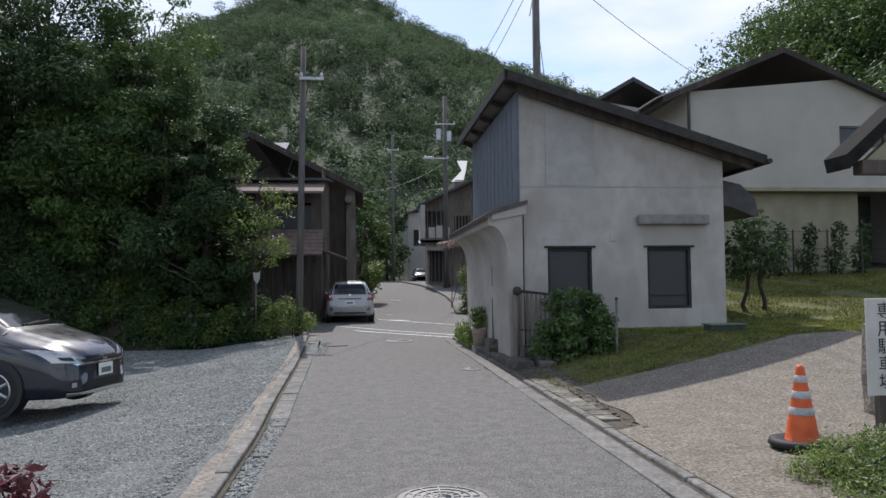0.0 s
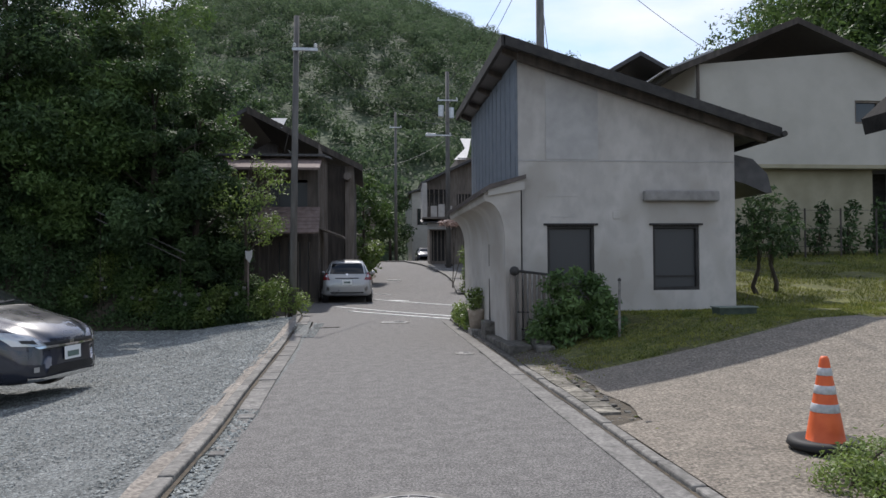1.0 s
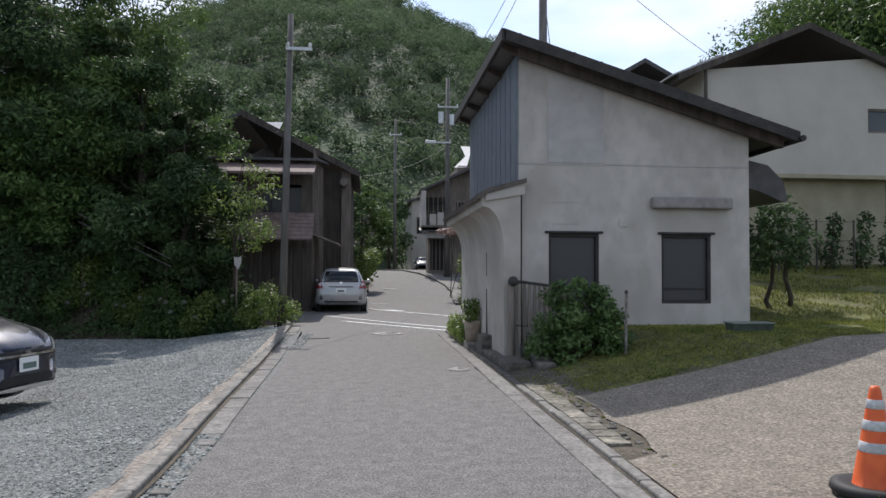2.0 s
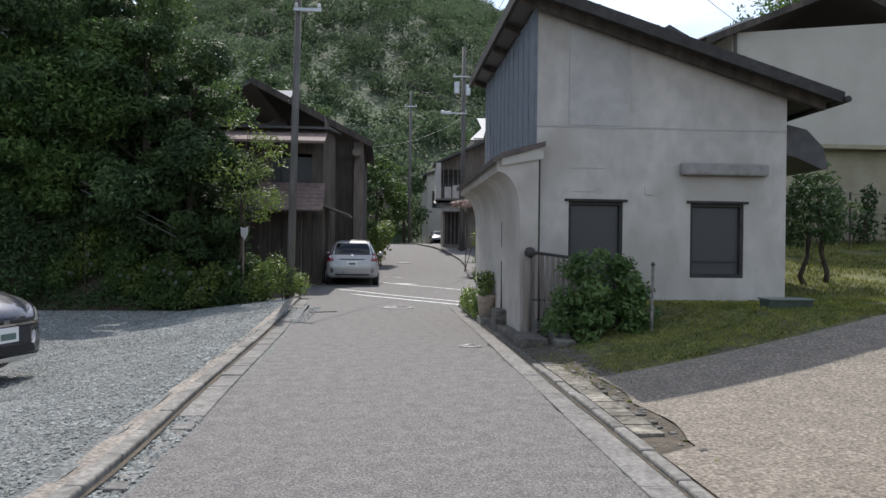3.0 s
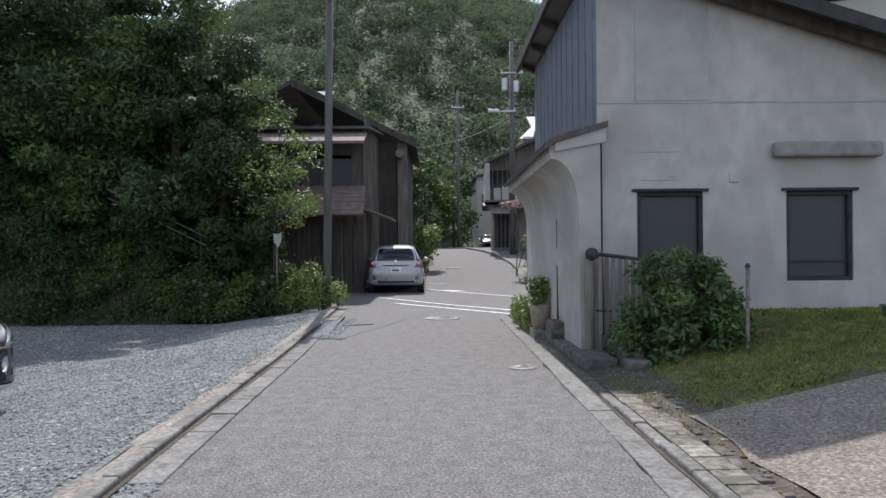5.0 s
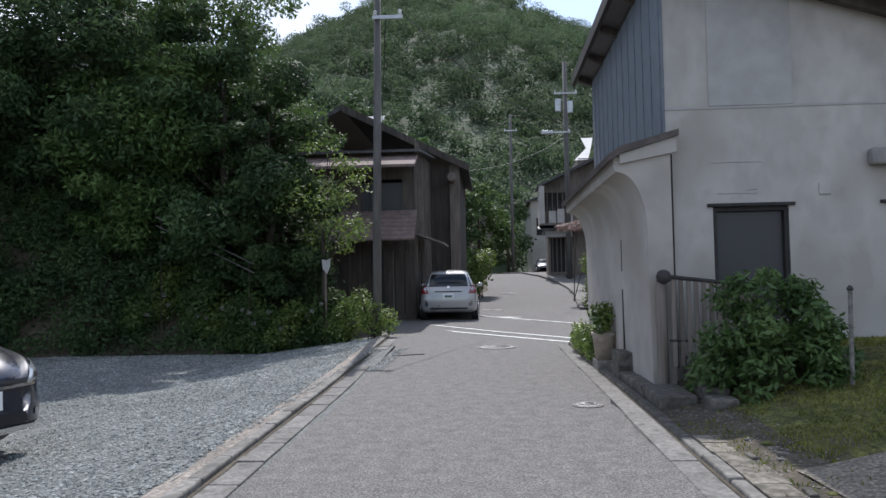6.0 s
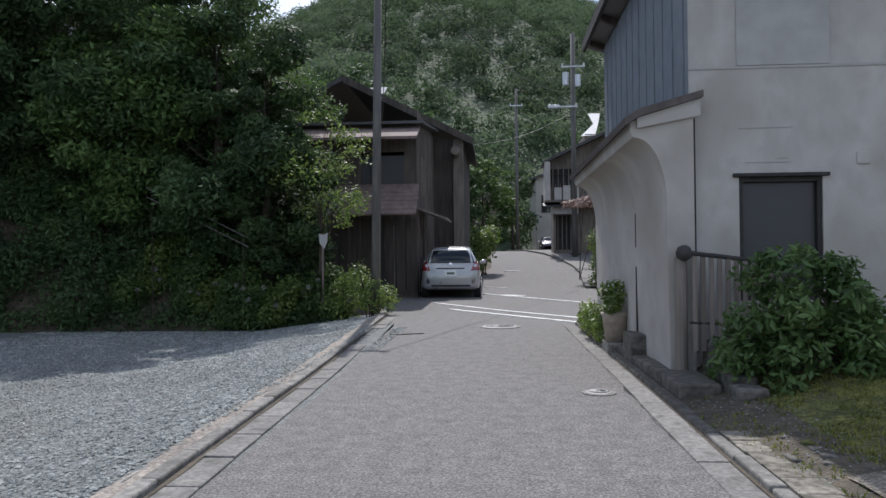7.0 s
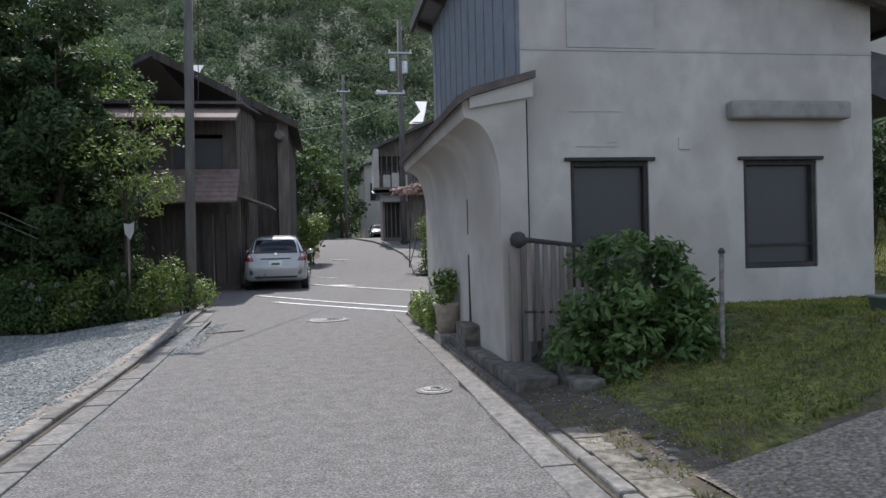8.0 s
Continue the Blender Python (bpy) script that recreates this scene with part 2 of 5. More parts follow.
def lathe(profile, at, seg=20, bm=None):
    """A turned form from (radius, height) pairs."""
    bm = bm or bmesh.new()
    rings = [[bm.verts.new((at[0] + r * math.cos(2 * math.pi * j / seg), at[1] + r * math.sin(2 * math.pi * j / seg), at[2] + z)) for j in range(seg)] for r, z in profile]
    for a, b in zip(rings, rings[1:]):
        for j in range(seg):
            bm.faces.new((a[j], a[(j + 1) % seg], b[(j + 1) % seg], b[j]))
    bm.faces.new(rings[0][::-1])
    bm.faces.new(rings[-1])
    return bm


def holed(x0, x1, z0, top, y0, y1, holes, bm=None, flip=False):
    """A wall from x0 to x1, y0 (front) to y1, with the openings (x0, x1, z0, z1); top(x) is its upper edge. flip swaps x and y."""
    bm = bm or bmesh.new()
    xs = sorted({x0, x1, *[h[0] for h in holes], *[h[1] for h in holes]})
    zs = sorted({z0, *[h[2] for h in holes], *[h[3] for h in holes]})

    def v(x, y, z):
        return bm.verts.new((y, x, z) if flip else (x, y, z))

    def inside(x, z):
        return any(h[0] < x < h[1] and h[2] < z < h[3] for h in holes)
    for xa, xb in zip(xs, xs[1:]):
        for i, za in enumerate(zs):
            last = i + 1 == len(zs)
            ta, tb = (top(xa), top(xb)) if last else (zs[i + 1], zs[i + 1])
            if inside((xa + xb) / 2, za + 1e-3):
                for q in (((xa, za), (xb, za)), ((xb, ta), (xa, ta)), ((xa, ta), (xa, za)), ((xb, za), (xb, ta))):
                    (pa, qa), (pb, qb) = q
                    bm.faces.new((v(pa, y0, qa), v(pb, y0, qb), v(pb, y1, qb), v(pa, y1, qa)))
                continue
            for y in (y0, y1):
                bm.faces.new((v(xa, y, za), v(xb, y, za), v(xb, y, tb), v(xa, y, ta)))
            if last:
                bm.faces.new((v(xa, y0, ta), v(xb, y0, tb), v(xb, y1, tb), v(xa, y1, ta)))
    for x in (x0, x1):
        bm.faces.new((v(x, y0, z0), v(x, y0, top(x)), v(x, y1, top(x)), v(x, y1, z0)))
    bmesh.ops.remove_doubles(bm, verts=bm.verts, dist=1e-4)
    bmesh.ops.recalc_face_normals(bm, faces=bm.faces)
    return bm


def smooth01(a, b, v):
    t = min(1.0, max(0.0, (v - a) / (b - a)))
    return t * t * (3 - 2 * t)


def lerp_at(table, v):
    if v <= table[0][0]:
        return table[0][1]
    for (a, p), (b, q) in zip(table, table[1:]):
        if v <= b:
            return p + (q - p) * (v - a) / (b - a)
    return table[-1][1]


def leaf_cloud(clumps, n, size, seed, flat=0.35, shell=0.55, align=0.6):
    """Vertices and faces of n leaves spread over the clumps (x, y, z, rx, ry, rz)."""
    g = np.random.default_rng(seed)
    c = np.array(clumps, float)
    wgt = c[:, 3] * c[:, 5]
    idx = g.choice(len(c), n, p=wgt / wgt.sum())
    d = g.normal(size=(n, 3))
    d /= np.linalg.norm(d, axis=1)[:, None]
    r = shell + (1 - shell) * g.random(n) ** 0.6
    r *= 1 + 0.28 * (g.random(n) < 0.12)
    pos = c[idx, :3] + d * r[:, None] * c[idx, 3:]
    nrm = d * align + g.normal(size=(n, 3)) * 0.6 + np.array([0, 0, flat])
    nrm /= np.linalg.norm(nrm, axis=1)[:, None]
    a = np.cross(nrm, g.normal(size=(n, 3)))
    a /= np.linalg.norm(a, axis=1)[:, None]
    b = np.cross(nrm, a)
    s = size * (0.6 + 0.8 * g.random(n))[:, None]
    v = np.stack([pos - a * s, pos + b * s * 0.42 - nrm * s * 0.12, pos + a * s, pos - b * s * 0.42 - nrm * s * 0.12], 1).reshape(-1, 3)
    f = np.arange(4 * n).reshape(-1, 4)
    return v, f


# ---- ground ----
def kerb_bend(y):
    return lerp_at([(0, 0.09), (5.0, 0.085), (6.1, 0.085), (6.7, 0.08), (7.3, 0.06), (8.0, 0.03), (9.3, -0.015), (10, -0.035), (11.5, -0.075), (13, -0.11), (14, -0.15), (16, -0.26), (20, -0.43), (21.2, -0.53), (22.4, -0.76)], y)


ROAD_Z = [(-60, 0), (22, 0), (27.5, 0.07), (31, 0.20), (38, 0.72), (46, 1.30), (51, 1.52), (60, 1.55), (80, 1.6), (140, 2.2), (3000, 2.2)]
EDGE_L = [(-60, -0.56), (6.2, -0.565), (7.4, -0.58), (8, -0.61), (12, -0.67), (14, -0.73), (16, -0.82), (18.5, -0.90), (20, -1.05), (22, -1.35), (25, -1.75), (31, -1.75), (32.6, -0.1), (38, 0.9), (48, 0.8), (60, 0.2), (70, -2.5), (85, -9), (100, -18)]
EDGE_R = [(-60, 2.46), (18.6, 2.46), (19.0, 2.7), (19.4, 9.0), (29.3, 9.0), (29.7, 4.05), (31, 4.12), (35, 4.46), (38, 4.50), (42, 4.26), (46, 3.74), (50, 3.05), (60, 1.9), (70, 0.2), (85, -4), (100, -11)]


def road_z(y):
    return lerp_at(ROAD_Z, y)


def rise(y):
    return lerp_at([(5.5, 0.012), (7.2, 0.05), (9.3, 0.125), (11, 0.185), (12.4, 0.33)], y)


def ground_z(x, y):
    """The lie of the land: the street rises ahead, a lawn rises to the right, a wooded bank to the left."""
    z = road_z(y)
    if x < -1.1:
        z -= min(0.40, 0.13 * (-x - 1.1)) * (1 - smooth01(24, 30, y))
    if x > 2.6:
        h = min(rise(y) * (x - 2.6), 0.58 + 0.02 * max(0.0, x - 6))
        h += 0.105 * max(0.0, min(y, 40) - 12.5) * smooth01(5.5, 8.5, x)
        far = smooth01(17.6, 18.8, y) * (1 - smooth01(7.0, 8.5, x))
        z = z * far + h * (1 - far) if y < 28 else z + (h - z) * smooth01(6, 9, x)
    if x < -2.4:
        z += min(5.5, 0.52 * max(0.0, -x - 3.3)) * smooth01(21.0, 23.0, y) * (1 - 0.85 * smooth01(24.5, 26.0, y) * smooth01(-9.5, -7.5, x))
    return z


def xl(y):
    return lerp_at(EDGE_L, y)


def xr(y):
    return lerp_at(EDGE_R, y)


def axis_cuts(fine0, fine1, step, far):
    out = list(np.arange(fine0, fine1 + 1e-6, step))
    d = step
    while out[-1] < far:
        d *= 1.35
        out.append(out[-1] + d)
    d = step
    while out[0] > -far:
        d *= 1.35
        out.insert(0, out[0] - d)
    return out


gx, gy = axis_cuts(-16, 18, 0.4, 2600), axis_cuts(-6, 40, 0.4, 2600)
gv = []
for yy in gy:
    for xx in gx:
        zz = ground_z(xx, yy)
        if xl(yy) - 0.35 < xx < xr(yy) + 0.35 and -60 < yy < 101:
            zz = road_z(yy) - 0.10
        elif xx > 2.6 and yy < 12.4:
            zz -= 0.03
        gv.append((xx, yy, zz))
W = len(gx)
gf = [(j * W + i, j * W + i + 1, (j + 1) * W + i + 1, (j + 1) * W + i) for j in range(len(gy) - 1) for i in range(W - 1)]
ground = tagged(raw("ground", gv, gf, EARTH, smooth=True), "dark earth and leaf litter round the street", "ground", kind="structure")


def sheet(name, ys, left, right, z, material, label, category, cols=6, wob=0.0):
    vs, fs = [], []
    for j, y in enumerate(ys):
        a, b = left(y), right(y)
        for i in range(cols + 1):
            x = a + (b - a) * i / cols
            if wob and i in (0, cols):
                x += wob * noise.noise((x * 3.1, y * 2.3, 4.0))
            vs.append((x, y, z(x, y)))
    for j in range(len(ys) - 1):
        for i in range(cols):
            k = j * (cols + 1) + i
            fs.append((k, k + 1, k + cols + 2, k + cols + 1))
    return tagged(raw(name, vs, fs, material, smooth=True), label, category, kind="structure")


road_ys = [-40, -20, -10] + list(np.arange(-5, 18.51, 0.25)) + [18.6, 18.8, 19.0, 19.2, 19.4] + list(np.arange(19.8, 27.5, 0.4)) + [27.6, 27.8, 28.0] + list(np.arange(28.5, 100.1, 0.75))
road = sheet("road", road_ys, lambda y: xl(y) + (0.10 if y < 19 else 0), lambda y: xr(y) - (0.155 if y < 18.6 else 0), lambda x, y: road_z(y) + 0.004 * noise.noise((x * 0.4, y * 0.4, 0)), ASPHALT, "worn grey asphalt village street with fine cracks", "road", cols=14, wob=0.05)
gravel = sheet("gravel_lot", list(np.arange(-6, 21.6, 0.3)), lambda y: -17.0, lambda y: -0.96 + kerb_bend(y), lambda x, y: ground_z(x, min(y, 20.9)) + 0.045 + 0.012 * noise.noise((x, y, 3)), GRAVEL_BED, "parking lot of crushed grey-blue gravel", "gravel", cols=50)
def pad_left(y):
    return 2.98 + 0.14 * noise.noise((1.0, y * 1.7, 2.0)) if y > 6.6 else 2.63
pad = sheet("parking_pad", list(np.arange(-2, 9.11, 0.15)) , pad_left, lambda y: 7.4, lambda x, y: ground_z(x, min(y + (x - 3.0) * 0.26, 10.6)) + 0.022, PAD, "sloping parking pad of exposed-aggregate concrete", "concrete pad", cols=24)
for _v in pad.data.vertices:          # its far edge runs askew to the street
    _v.co.y += max(0.0, (_v.co.x - 3.0)) * 0.26 * smooth01(5.0, 9.1, _v.co.y)
    _v.co.z = ground_z(_v.co.x, _v.co.y) + 0.03

# ---- white shed-roofed house by the street ----
FX, FY, RX, BY = 3.02, 12.48, 6.76, 17.8


def roof_top(x):
    return 5.04 - 0.310 * (x - 2.74)


house = thing("white_house", (4.9, 15.0, 0), "white plastered house with a dark single-slope roof and two screened windows", "house")
W1, W2 = (3.50, 4.30, 0.80, 2.02), (5.31, 6.12, 0.93, 2.02)
wall_f = part("front_wall", holed(FX, RX, -0.1, lambda x: roof_top(x) - 0.16, FY, FY + 0.2, [W1, W2]), PLASTER, house, "stained white plaster wall")
part("seam", bx(FX - 0.005, RX, FY - 0.008, FY, 3.09, 3.115), PLASTER_GREY, wall_f)
part("plaster_patch", prism([(3.49, 3.12), (4.38, 3.12), (4.38, roof_top(4.38) - 0.2), (3.49, roof_top(3.49) - 0.2)], FY - 0.012, FY, ), PLASTER_GREY, wall_f, "grey patched plaster panel")
side_l = part("street_wall", holed(FY + 0.2, BY, -0.1, lambda y: roof_top(FX) - 0.16, FX, FX + 0.2, [], flip=True), PLASTER, house)
part("siding", bx(FX - 0.03, FX, FY - 0.012, BY, 2.75, roof_top(FX) - 0.16), BLUE_SIDING, side_l, "blue-grey metal siding")
for k in range(12):
    part("siding_rib", bx(FX - 0.04, FX - 0.03, FY + 0.02 + k * 0.45, FY + 0.05 + k * 0.45, 2.75, roof_top(FX) - 0.17), BLUE_SIDING, side_l)
part("right_wall", holed(FY + 0.2, BY, -0.1, lambda y: roof_top(RX) - 0.16, RX - 0.2, RX, [], flip=True), PLASTER, house)
part("back_wall", holed(FX + 0.2, RX - 0.2, -0.1, lambda x: roof_top(x) - 0.16, BY - 0.2, BY, []), PLASTER, house)
main_roof = part("roof", prism([(2.74, roof_top(2.74)), (7.36, roof_top(7.36)), (7.36, roof_top(7.36) - 0.09), (2.74, roof_top(2.74) - 0.09)], 12.08, 18.3), ROOF_METAL, house, "dark single-slope metal roof")
part("barge_board", prism([(2.72, roof_top(2.72) + 0.015), (7.38, roof_top(7.38) + 0.015), (7.38, roof_top(7.38) - 0.15), (2.72, roof_top(2.72) - 0.15)], 12.05, 12.08), WOOD_BLACK, main_roof)
part("soffit_beam", prism([(3.0, roof_top(3.0) - 0.09), (7.25, roof_top(7.25) - 0.09), (7.25, roof_top(7.25) - 0.24), (3.0, roof_top(3.0) - 0.24)], 12.30, 12.40), WOOD_DARK, main_roof)
part("top_edge", bx(2.68, 2.74, 12.05, 18.3, roof_top(2.74) - 0.16, roof_top(2.74) + 0.02), WOOD_BLACK, main_roof)
part("gutter", tube([(7.40, 12.0, roof_top(7.36) - 0.10), (7.40, 18.3, roof_top(7.36) - 0.12)], 0.05, 8), WOOD_BLACK, main_roof)
for k in range(11):
    xk = 2.95 + k * 0.42
    part("standing_seam", prism([(xk, roof_top(xk)), (xk + 0.03, roof_top(xk + 0.03)), (xk + 0.03, roof_top(xk) + 0.03), (xk, roof_top(xk) + 0.03)], 12.08, 18.3), ROOF_METAL, main_roof)
for k in range(5):
    yk = 12.4 + k * 1.35
    part("rafter", prism([(2.76, roof_top(2.76) - 0.09), (3.0, roof_top(3.0) - 0.09), (3.0, roof_top(3.0) - 0.2), (2.76, roof_top(2.76) - 0.17)], yk, yk + 0.09), WOOD_DARK, main_roof)


def screened_window(w, nm):
    x0, x1, z0, z1 = w
    win = part(nm, bx(x0, x1, FY + 0.10, FY + 0.12, z0, z1), BLIND, house, "dark window behind a drawn insect screen")
    for q in ((x0, x0 + 0.045, z0, z1), (x1 - 0.045, x1, z0, z1), (x0 + 0.045, x1 - 0.045, z0, z0 + 0.05), (x0 + 0.045, x1 - 0.045, z1 - 0.05, z1)):
        part("frame", bx(q[0], q[1], FY + 0.02, FY + 0.10, q[2], q[3], 0.004), WOOD_BLACK, win)
    part("lintel", bx(x0 - 0.06, x1 + 0.06, FY - 0.035, FY + 0.02, z1, z1 + 0.035, 0.004), WOOD_BLACK, win)
    part("pane", bx(x0 + 0.05, x1 - 0.05, FY + 0.075, FY + 0.082, z0 + 0.055, z1 - 0.055), SCREENED, win)
    part("meeting_rail", bx(x0 + 0.05, x1 - 0.05, FY + 0.055, FY + 0.074, z0 + 0.22, z0 + 0.25), WOOD_BLACK, win)
    return win


screened_window(W1, "window")
screened_window(W2, "window")
part("shutter_box", bx(5.13, 6.44, FY - 0.13, FY, 2.42, 2.60, 0.03), SHUTTER, house, "grey shutter box over the window")
part("wall_vent", bx(4.62, 4.74, FY - 0.015, FY, 2.13, 2.25, 0.004), PLASTER, house)
for q in ((3.50, 4.02, 2.50, 2.508), (3.56, 3.98, 2.16, 2.168), (3.86, 3.98, 2.20, 2.206)):
    part("plaster_crack", bx(q[0], q[1], FY - 0.006, FY, q[2], q[3]), PLASTER_GREY, wall_f)

# the flared street-side lean-to
cove = [(3.02, -0.05), (2.78, -0.05), (2.76, 1.25)]
for k in range(0, 25):
    a = k / 24 * math.pi / 2
    cove.append((2.40 + 0.36 * math.cos(a) ** 0.8 if k < 24 else 2.44, 1.75 + 0.66 * math.sin(a)))
cove += [(2.42, 2.46), (2.42, 2.56), (3.02, 2.72)]
PLASTER_COVE = mat("weathered_cove_plaster", (0.37, 0.345, 0.31), (0.46, 0.432, 0.395), 2.2, 0.92, 0.15, 60, big=0.2, stain=(0.31, 0.285, 0.245), stain_at=0.58)
CANOPY_METAL = mat("brown_canopy_metal", (0.075, 0.062, 0.055), (0.12, 0.10, 0.09), 8, 0.65, 0.15, 40, big=0.2)
leanto = part("flared_wall", prism(cove, 12.30, 17.4), PLASTER_COVE, house, "flared white plaster wall under a small canopy", False)
canopy = part("canopy", prism([(2.35, 2.585), (2.50, 2.675), (3.10, 2.84), (3.10, 2.775), (2.50, 2.60), (2.36, 2.515)], 12.22, 17.5), CANOPY_METAL, house, "thin dark metal canopy roof")
part("fascia", prism([(2.48, 2.59), (3.08, 2.768), (3.08, 2.60), (2.48, 2.49)], 12.26, 12.30), PLASTER, canopy)
part("slot", bx(2.755, 2.77, 13.9, 13.94, 1.35, 1.75), WOOD_BLACK, leanto)
part("slot", bx(2.755, 2.775, 13.9, 13.94, 0.35, 1.12), WOOD_BLACK, leanto)
part("downpipe", tube([(3.055, 12.44, 2.6), (3.055, 12.44, 1.2), (3.06, 12.43, 0.3)], 0.018, 8), WOOD_BLACK, house, "thin dark downpipe")
part("post", tube([(2.86, 12.2, 0.1), (2.86, 12.2, 1.24)], 0.055, 10), WOOD_GREY, house)
part("post_knob", lathe([(0.02, -0.08), (0.07, -0.05), (0.08, 0.0), (0.06, 0.05), (0.02, 0.07)], (2.88, 12.16, 1.28), 12), WOOD_BLACK, house, smooth=True)

# side lean-to behind the house's low side
annex = thing("side_annex", (7.0, 15.0, 0), "grey plastered lean-to with a dark hooded metal roof", "annex")
part("wall", holed(RX, 7.15, 0, lambda x: 3.0, 13.3, 13.5, []), PLASTER_GREY, annex)
part("side", holed(13.5, 17.5, 0, lambda y: 3.0, 7.0, 7.15, [], flip=True), PLASTER_GREY, annex)
part("roof", prism([(RX, 3.35), (7.35, 3.22), (7.62, 2.95), (7.70, 2.62), (7.58, 2.62), (7.2, 2.78), (RX, 2.9)], 12.95, 17.6), ROOF_METAL, annex, "dark hooded metal roof")

# ---- large cream building behind the lawn ----
big = thing("cream_building", (14, 24, 1.3), "large cream plastered gabled building with an ochre ground floor", "building")


def big_top(x):
    return 8.50 - 0.41 * abs(x - 13.05)


BW = (14.93, 16.5, 5.46, 6.16)
part("upper_wall", holed(10.0, 18.2, 4.14, lambda x: big_top(x) - 0.12, 21.0, 21.3, [BW]), BIG_PLASTER, big, "cream plaster gable wall")
# Lower walls: the overhang's shade is put into this darker ochre.
part("lower_wall", holed(10.3, 15.7, 1.0, lambda x: 4.14, 21.35, 21.6, []), PLASTER_OCHRE, big, "ochre plaster wall darkened for the shade under the upper storey")
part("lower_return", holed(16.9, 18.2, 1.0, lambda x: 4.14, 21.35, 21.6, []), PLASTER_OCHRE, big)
part("recess", bx(15.7, 16.9, 22.4, 22.6, 1.0, 4.14), WOOD_BLACK, big)
part("belt", bx(9.95, 18.25, 20.94, 21.0, 4.12, 4.24, 0.01), PLASTER_OCHRE, big)
part("left_wall", holed(21.3, 30.0, 1.0, lambda y: big_top(10.0) - 0.12, 10.0, 10.3, [], flip=True), BIG_PLASTER, big)
part("right_wall", holed(21.3, 30.0, 1.0, lambda y: big_top(18.2) - 0.12, 17.9, 18.2, [], flip=True), BIG_PLASTER, big)
big_roof = part("roof", prism([(9.2, big_top(9.2)), (13.05, 8.50), (18.9, big_top(18.9)), (18.9, big_top(18.9) - 0.14), (13.05, 8.36), (9.2, big_top(9.2) - 0.14)], 20.80, 30.6), ROOF_METAL, big, "dark gabled roof")
part("barge_board", prism([(9.2, big_top(9.2) + 0.02), (13.05, 8.52), (13.05, 8.34), (9.2, big_top(9.2) - 0.17)], 20.76, 20.80), WOOD_DARK, big_roof)
part("barge_board", prism([(13.05, 8.52), (18.9, big_top(18.9) + 0.02), (18.9, big_top(18.9) - 0.17), (13.05, 8.34)], 20.76, 20.80), WOOD_DARK, big_roof)
bwin = part("window", bx(BW[0], BW[1], 21.2, 21.22, BW[2], BW[3]), BLIND, big)
for q in ((BW[0], BW[0] + 0.06, BW[2], BW[3]), (BW[1] - 0.06, BW[1], BW[2], BW[3]), (BW[0] + 0.06, BW[1] - 0.06, BW[2], BW[2] + 0.06), (BW[0] + 0.06, BW[1] - 0.06, BW[3] - 0.06, BW[3]), (15.67, 15.75, BW[2] + 0.06, BW[3] - 0.06)):
    part("frame", bx(q[0], q[1], 21.04, 21.14, q[2], q[3]), WOOD_GREY, bwin)
part("pane", bx(BW[0] + 0.06, BW[1] - 0.06, 21.10, 21.11, BW[2] + 0.06, BW[3] - 0.06), GLASS_DARK, bwin)
part("downpipe", tube([(10.06, 20.93, 7.1), (10.06, 20.93, 4.0)], 0.05, 8), WOOD_DARK, big)

# Pale strip added to paint the sunlit edge of the dark roof.
part("eave_flashing", prism([(9.0, big_top(9.0) + 0.03), (10.5, big_top(10.5) + 0.03), (10.5, big_top(10.5) + 0.10), (9.0, big_top(9.0) + 0.07)], 20.82, 22.9), ROOF_PALE, big_roof, "pale strip painting sunlight along the roof's eave")
low = thing("rear_gable_house", (13, 35, 3), "white plastered gabled house standing behind", "house")
part("wall", holed(11.4, 15.2, 2.0, lambda x: 10.5 - 0.5 * abs(x - 12.7), 33.0, 33.3, []), BIG_PLASTER, low)
part("roof", prism([(10.8, 9.75), (12.7, 10.85), (15.8, 9.2), (15.8, 9.02), (12.7, 10.65), (10.8, 9.57)], 32.3, 40), ROOF_METAL, low)
part("body_wall", bx(11.6, 15.0, 33.3, 39.5, 2.0, 9.0), BIG_PLASTER, low)

SHELTER_ROOF = mat("dark_shelter_roof", (0.018, 0.017, 0.016), (0.034, 0.032, 0.03), 10, 0.92, 0.3, 50, spec=0.1)
shed = thing("roofed_shelter", (4.6, 4.4, 0.0), "small roofed shelter with a dark eave over a pale gable board", "shelter")
part("roof", prism([(3.36, 2.21), (4.20, 2.94), (5.04, 2.21), (5.04, 2.13), (4.20, 2.85), (3.38, 2.12)], 4.18, 4.42), SHELTER_ROOF, shed, "dark small gabled roof")
part("gable_board", prism([(3.52, 2.18), (4.20, 2.76), (4.88, 2.18)], 4.22, 4.27), PLASTER_OCHRE, shed)
part("tie_beam", bx(3.48, 4.92, 4.2, 4.3, 2.09, 2.18, 0.006), WOOD_DARK, shed)
for xx in (4.20, 4.80):
    part("corner_post", bx(xx, xx + 0.1, 4.35, 4.45, -0.02, 2.25, 0.006), WOOD_DARK, shed)

# ---- dark timber house across the crossing ----
tim = thing("timber_house", (-3.5, 30, 0.1), "old two-storey house of dark weathered boards with pent roofs", "house")
part("wing_wall", holed(-6.8, -1.22, 0, lambda x: 5.25, 26.9, 27.1, [(-2.6, -1.5, 0.3, 2.2), (-2.9, -1.6, 3.4, 4.4)]), WOOD_DARK, tim)
part("wing_side", holed(27.1, 33.0, 0, lambda y: 5.2 + 0.12 * (y - 27), -1.42, -1.22, [(28.0, 29.2, 0.9, 2.2), (28.0, 29.6, 3.2, 4.4)], flip=True), WOOD_DARK, tim)
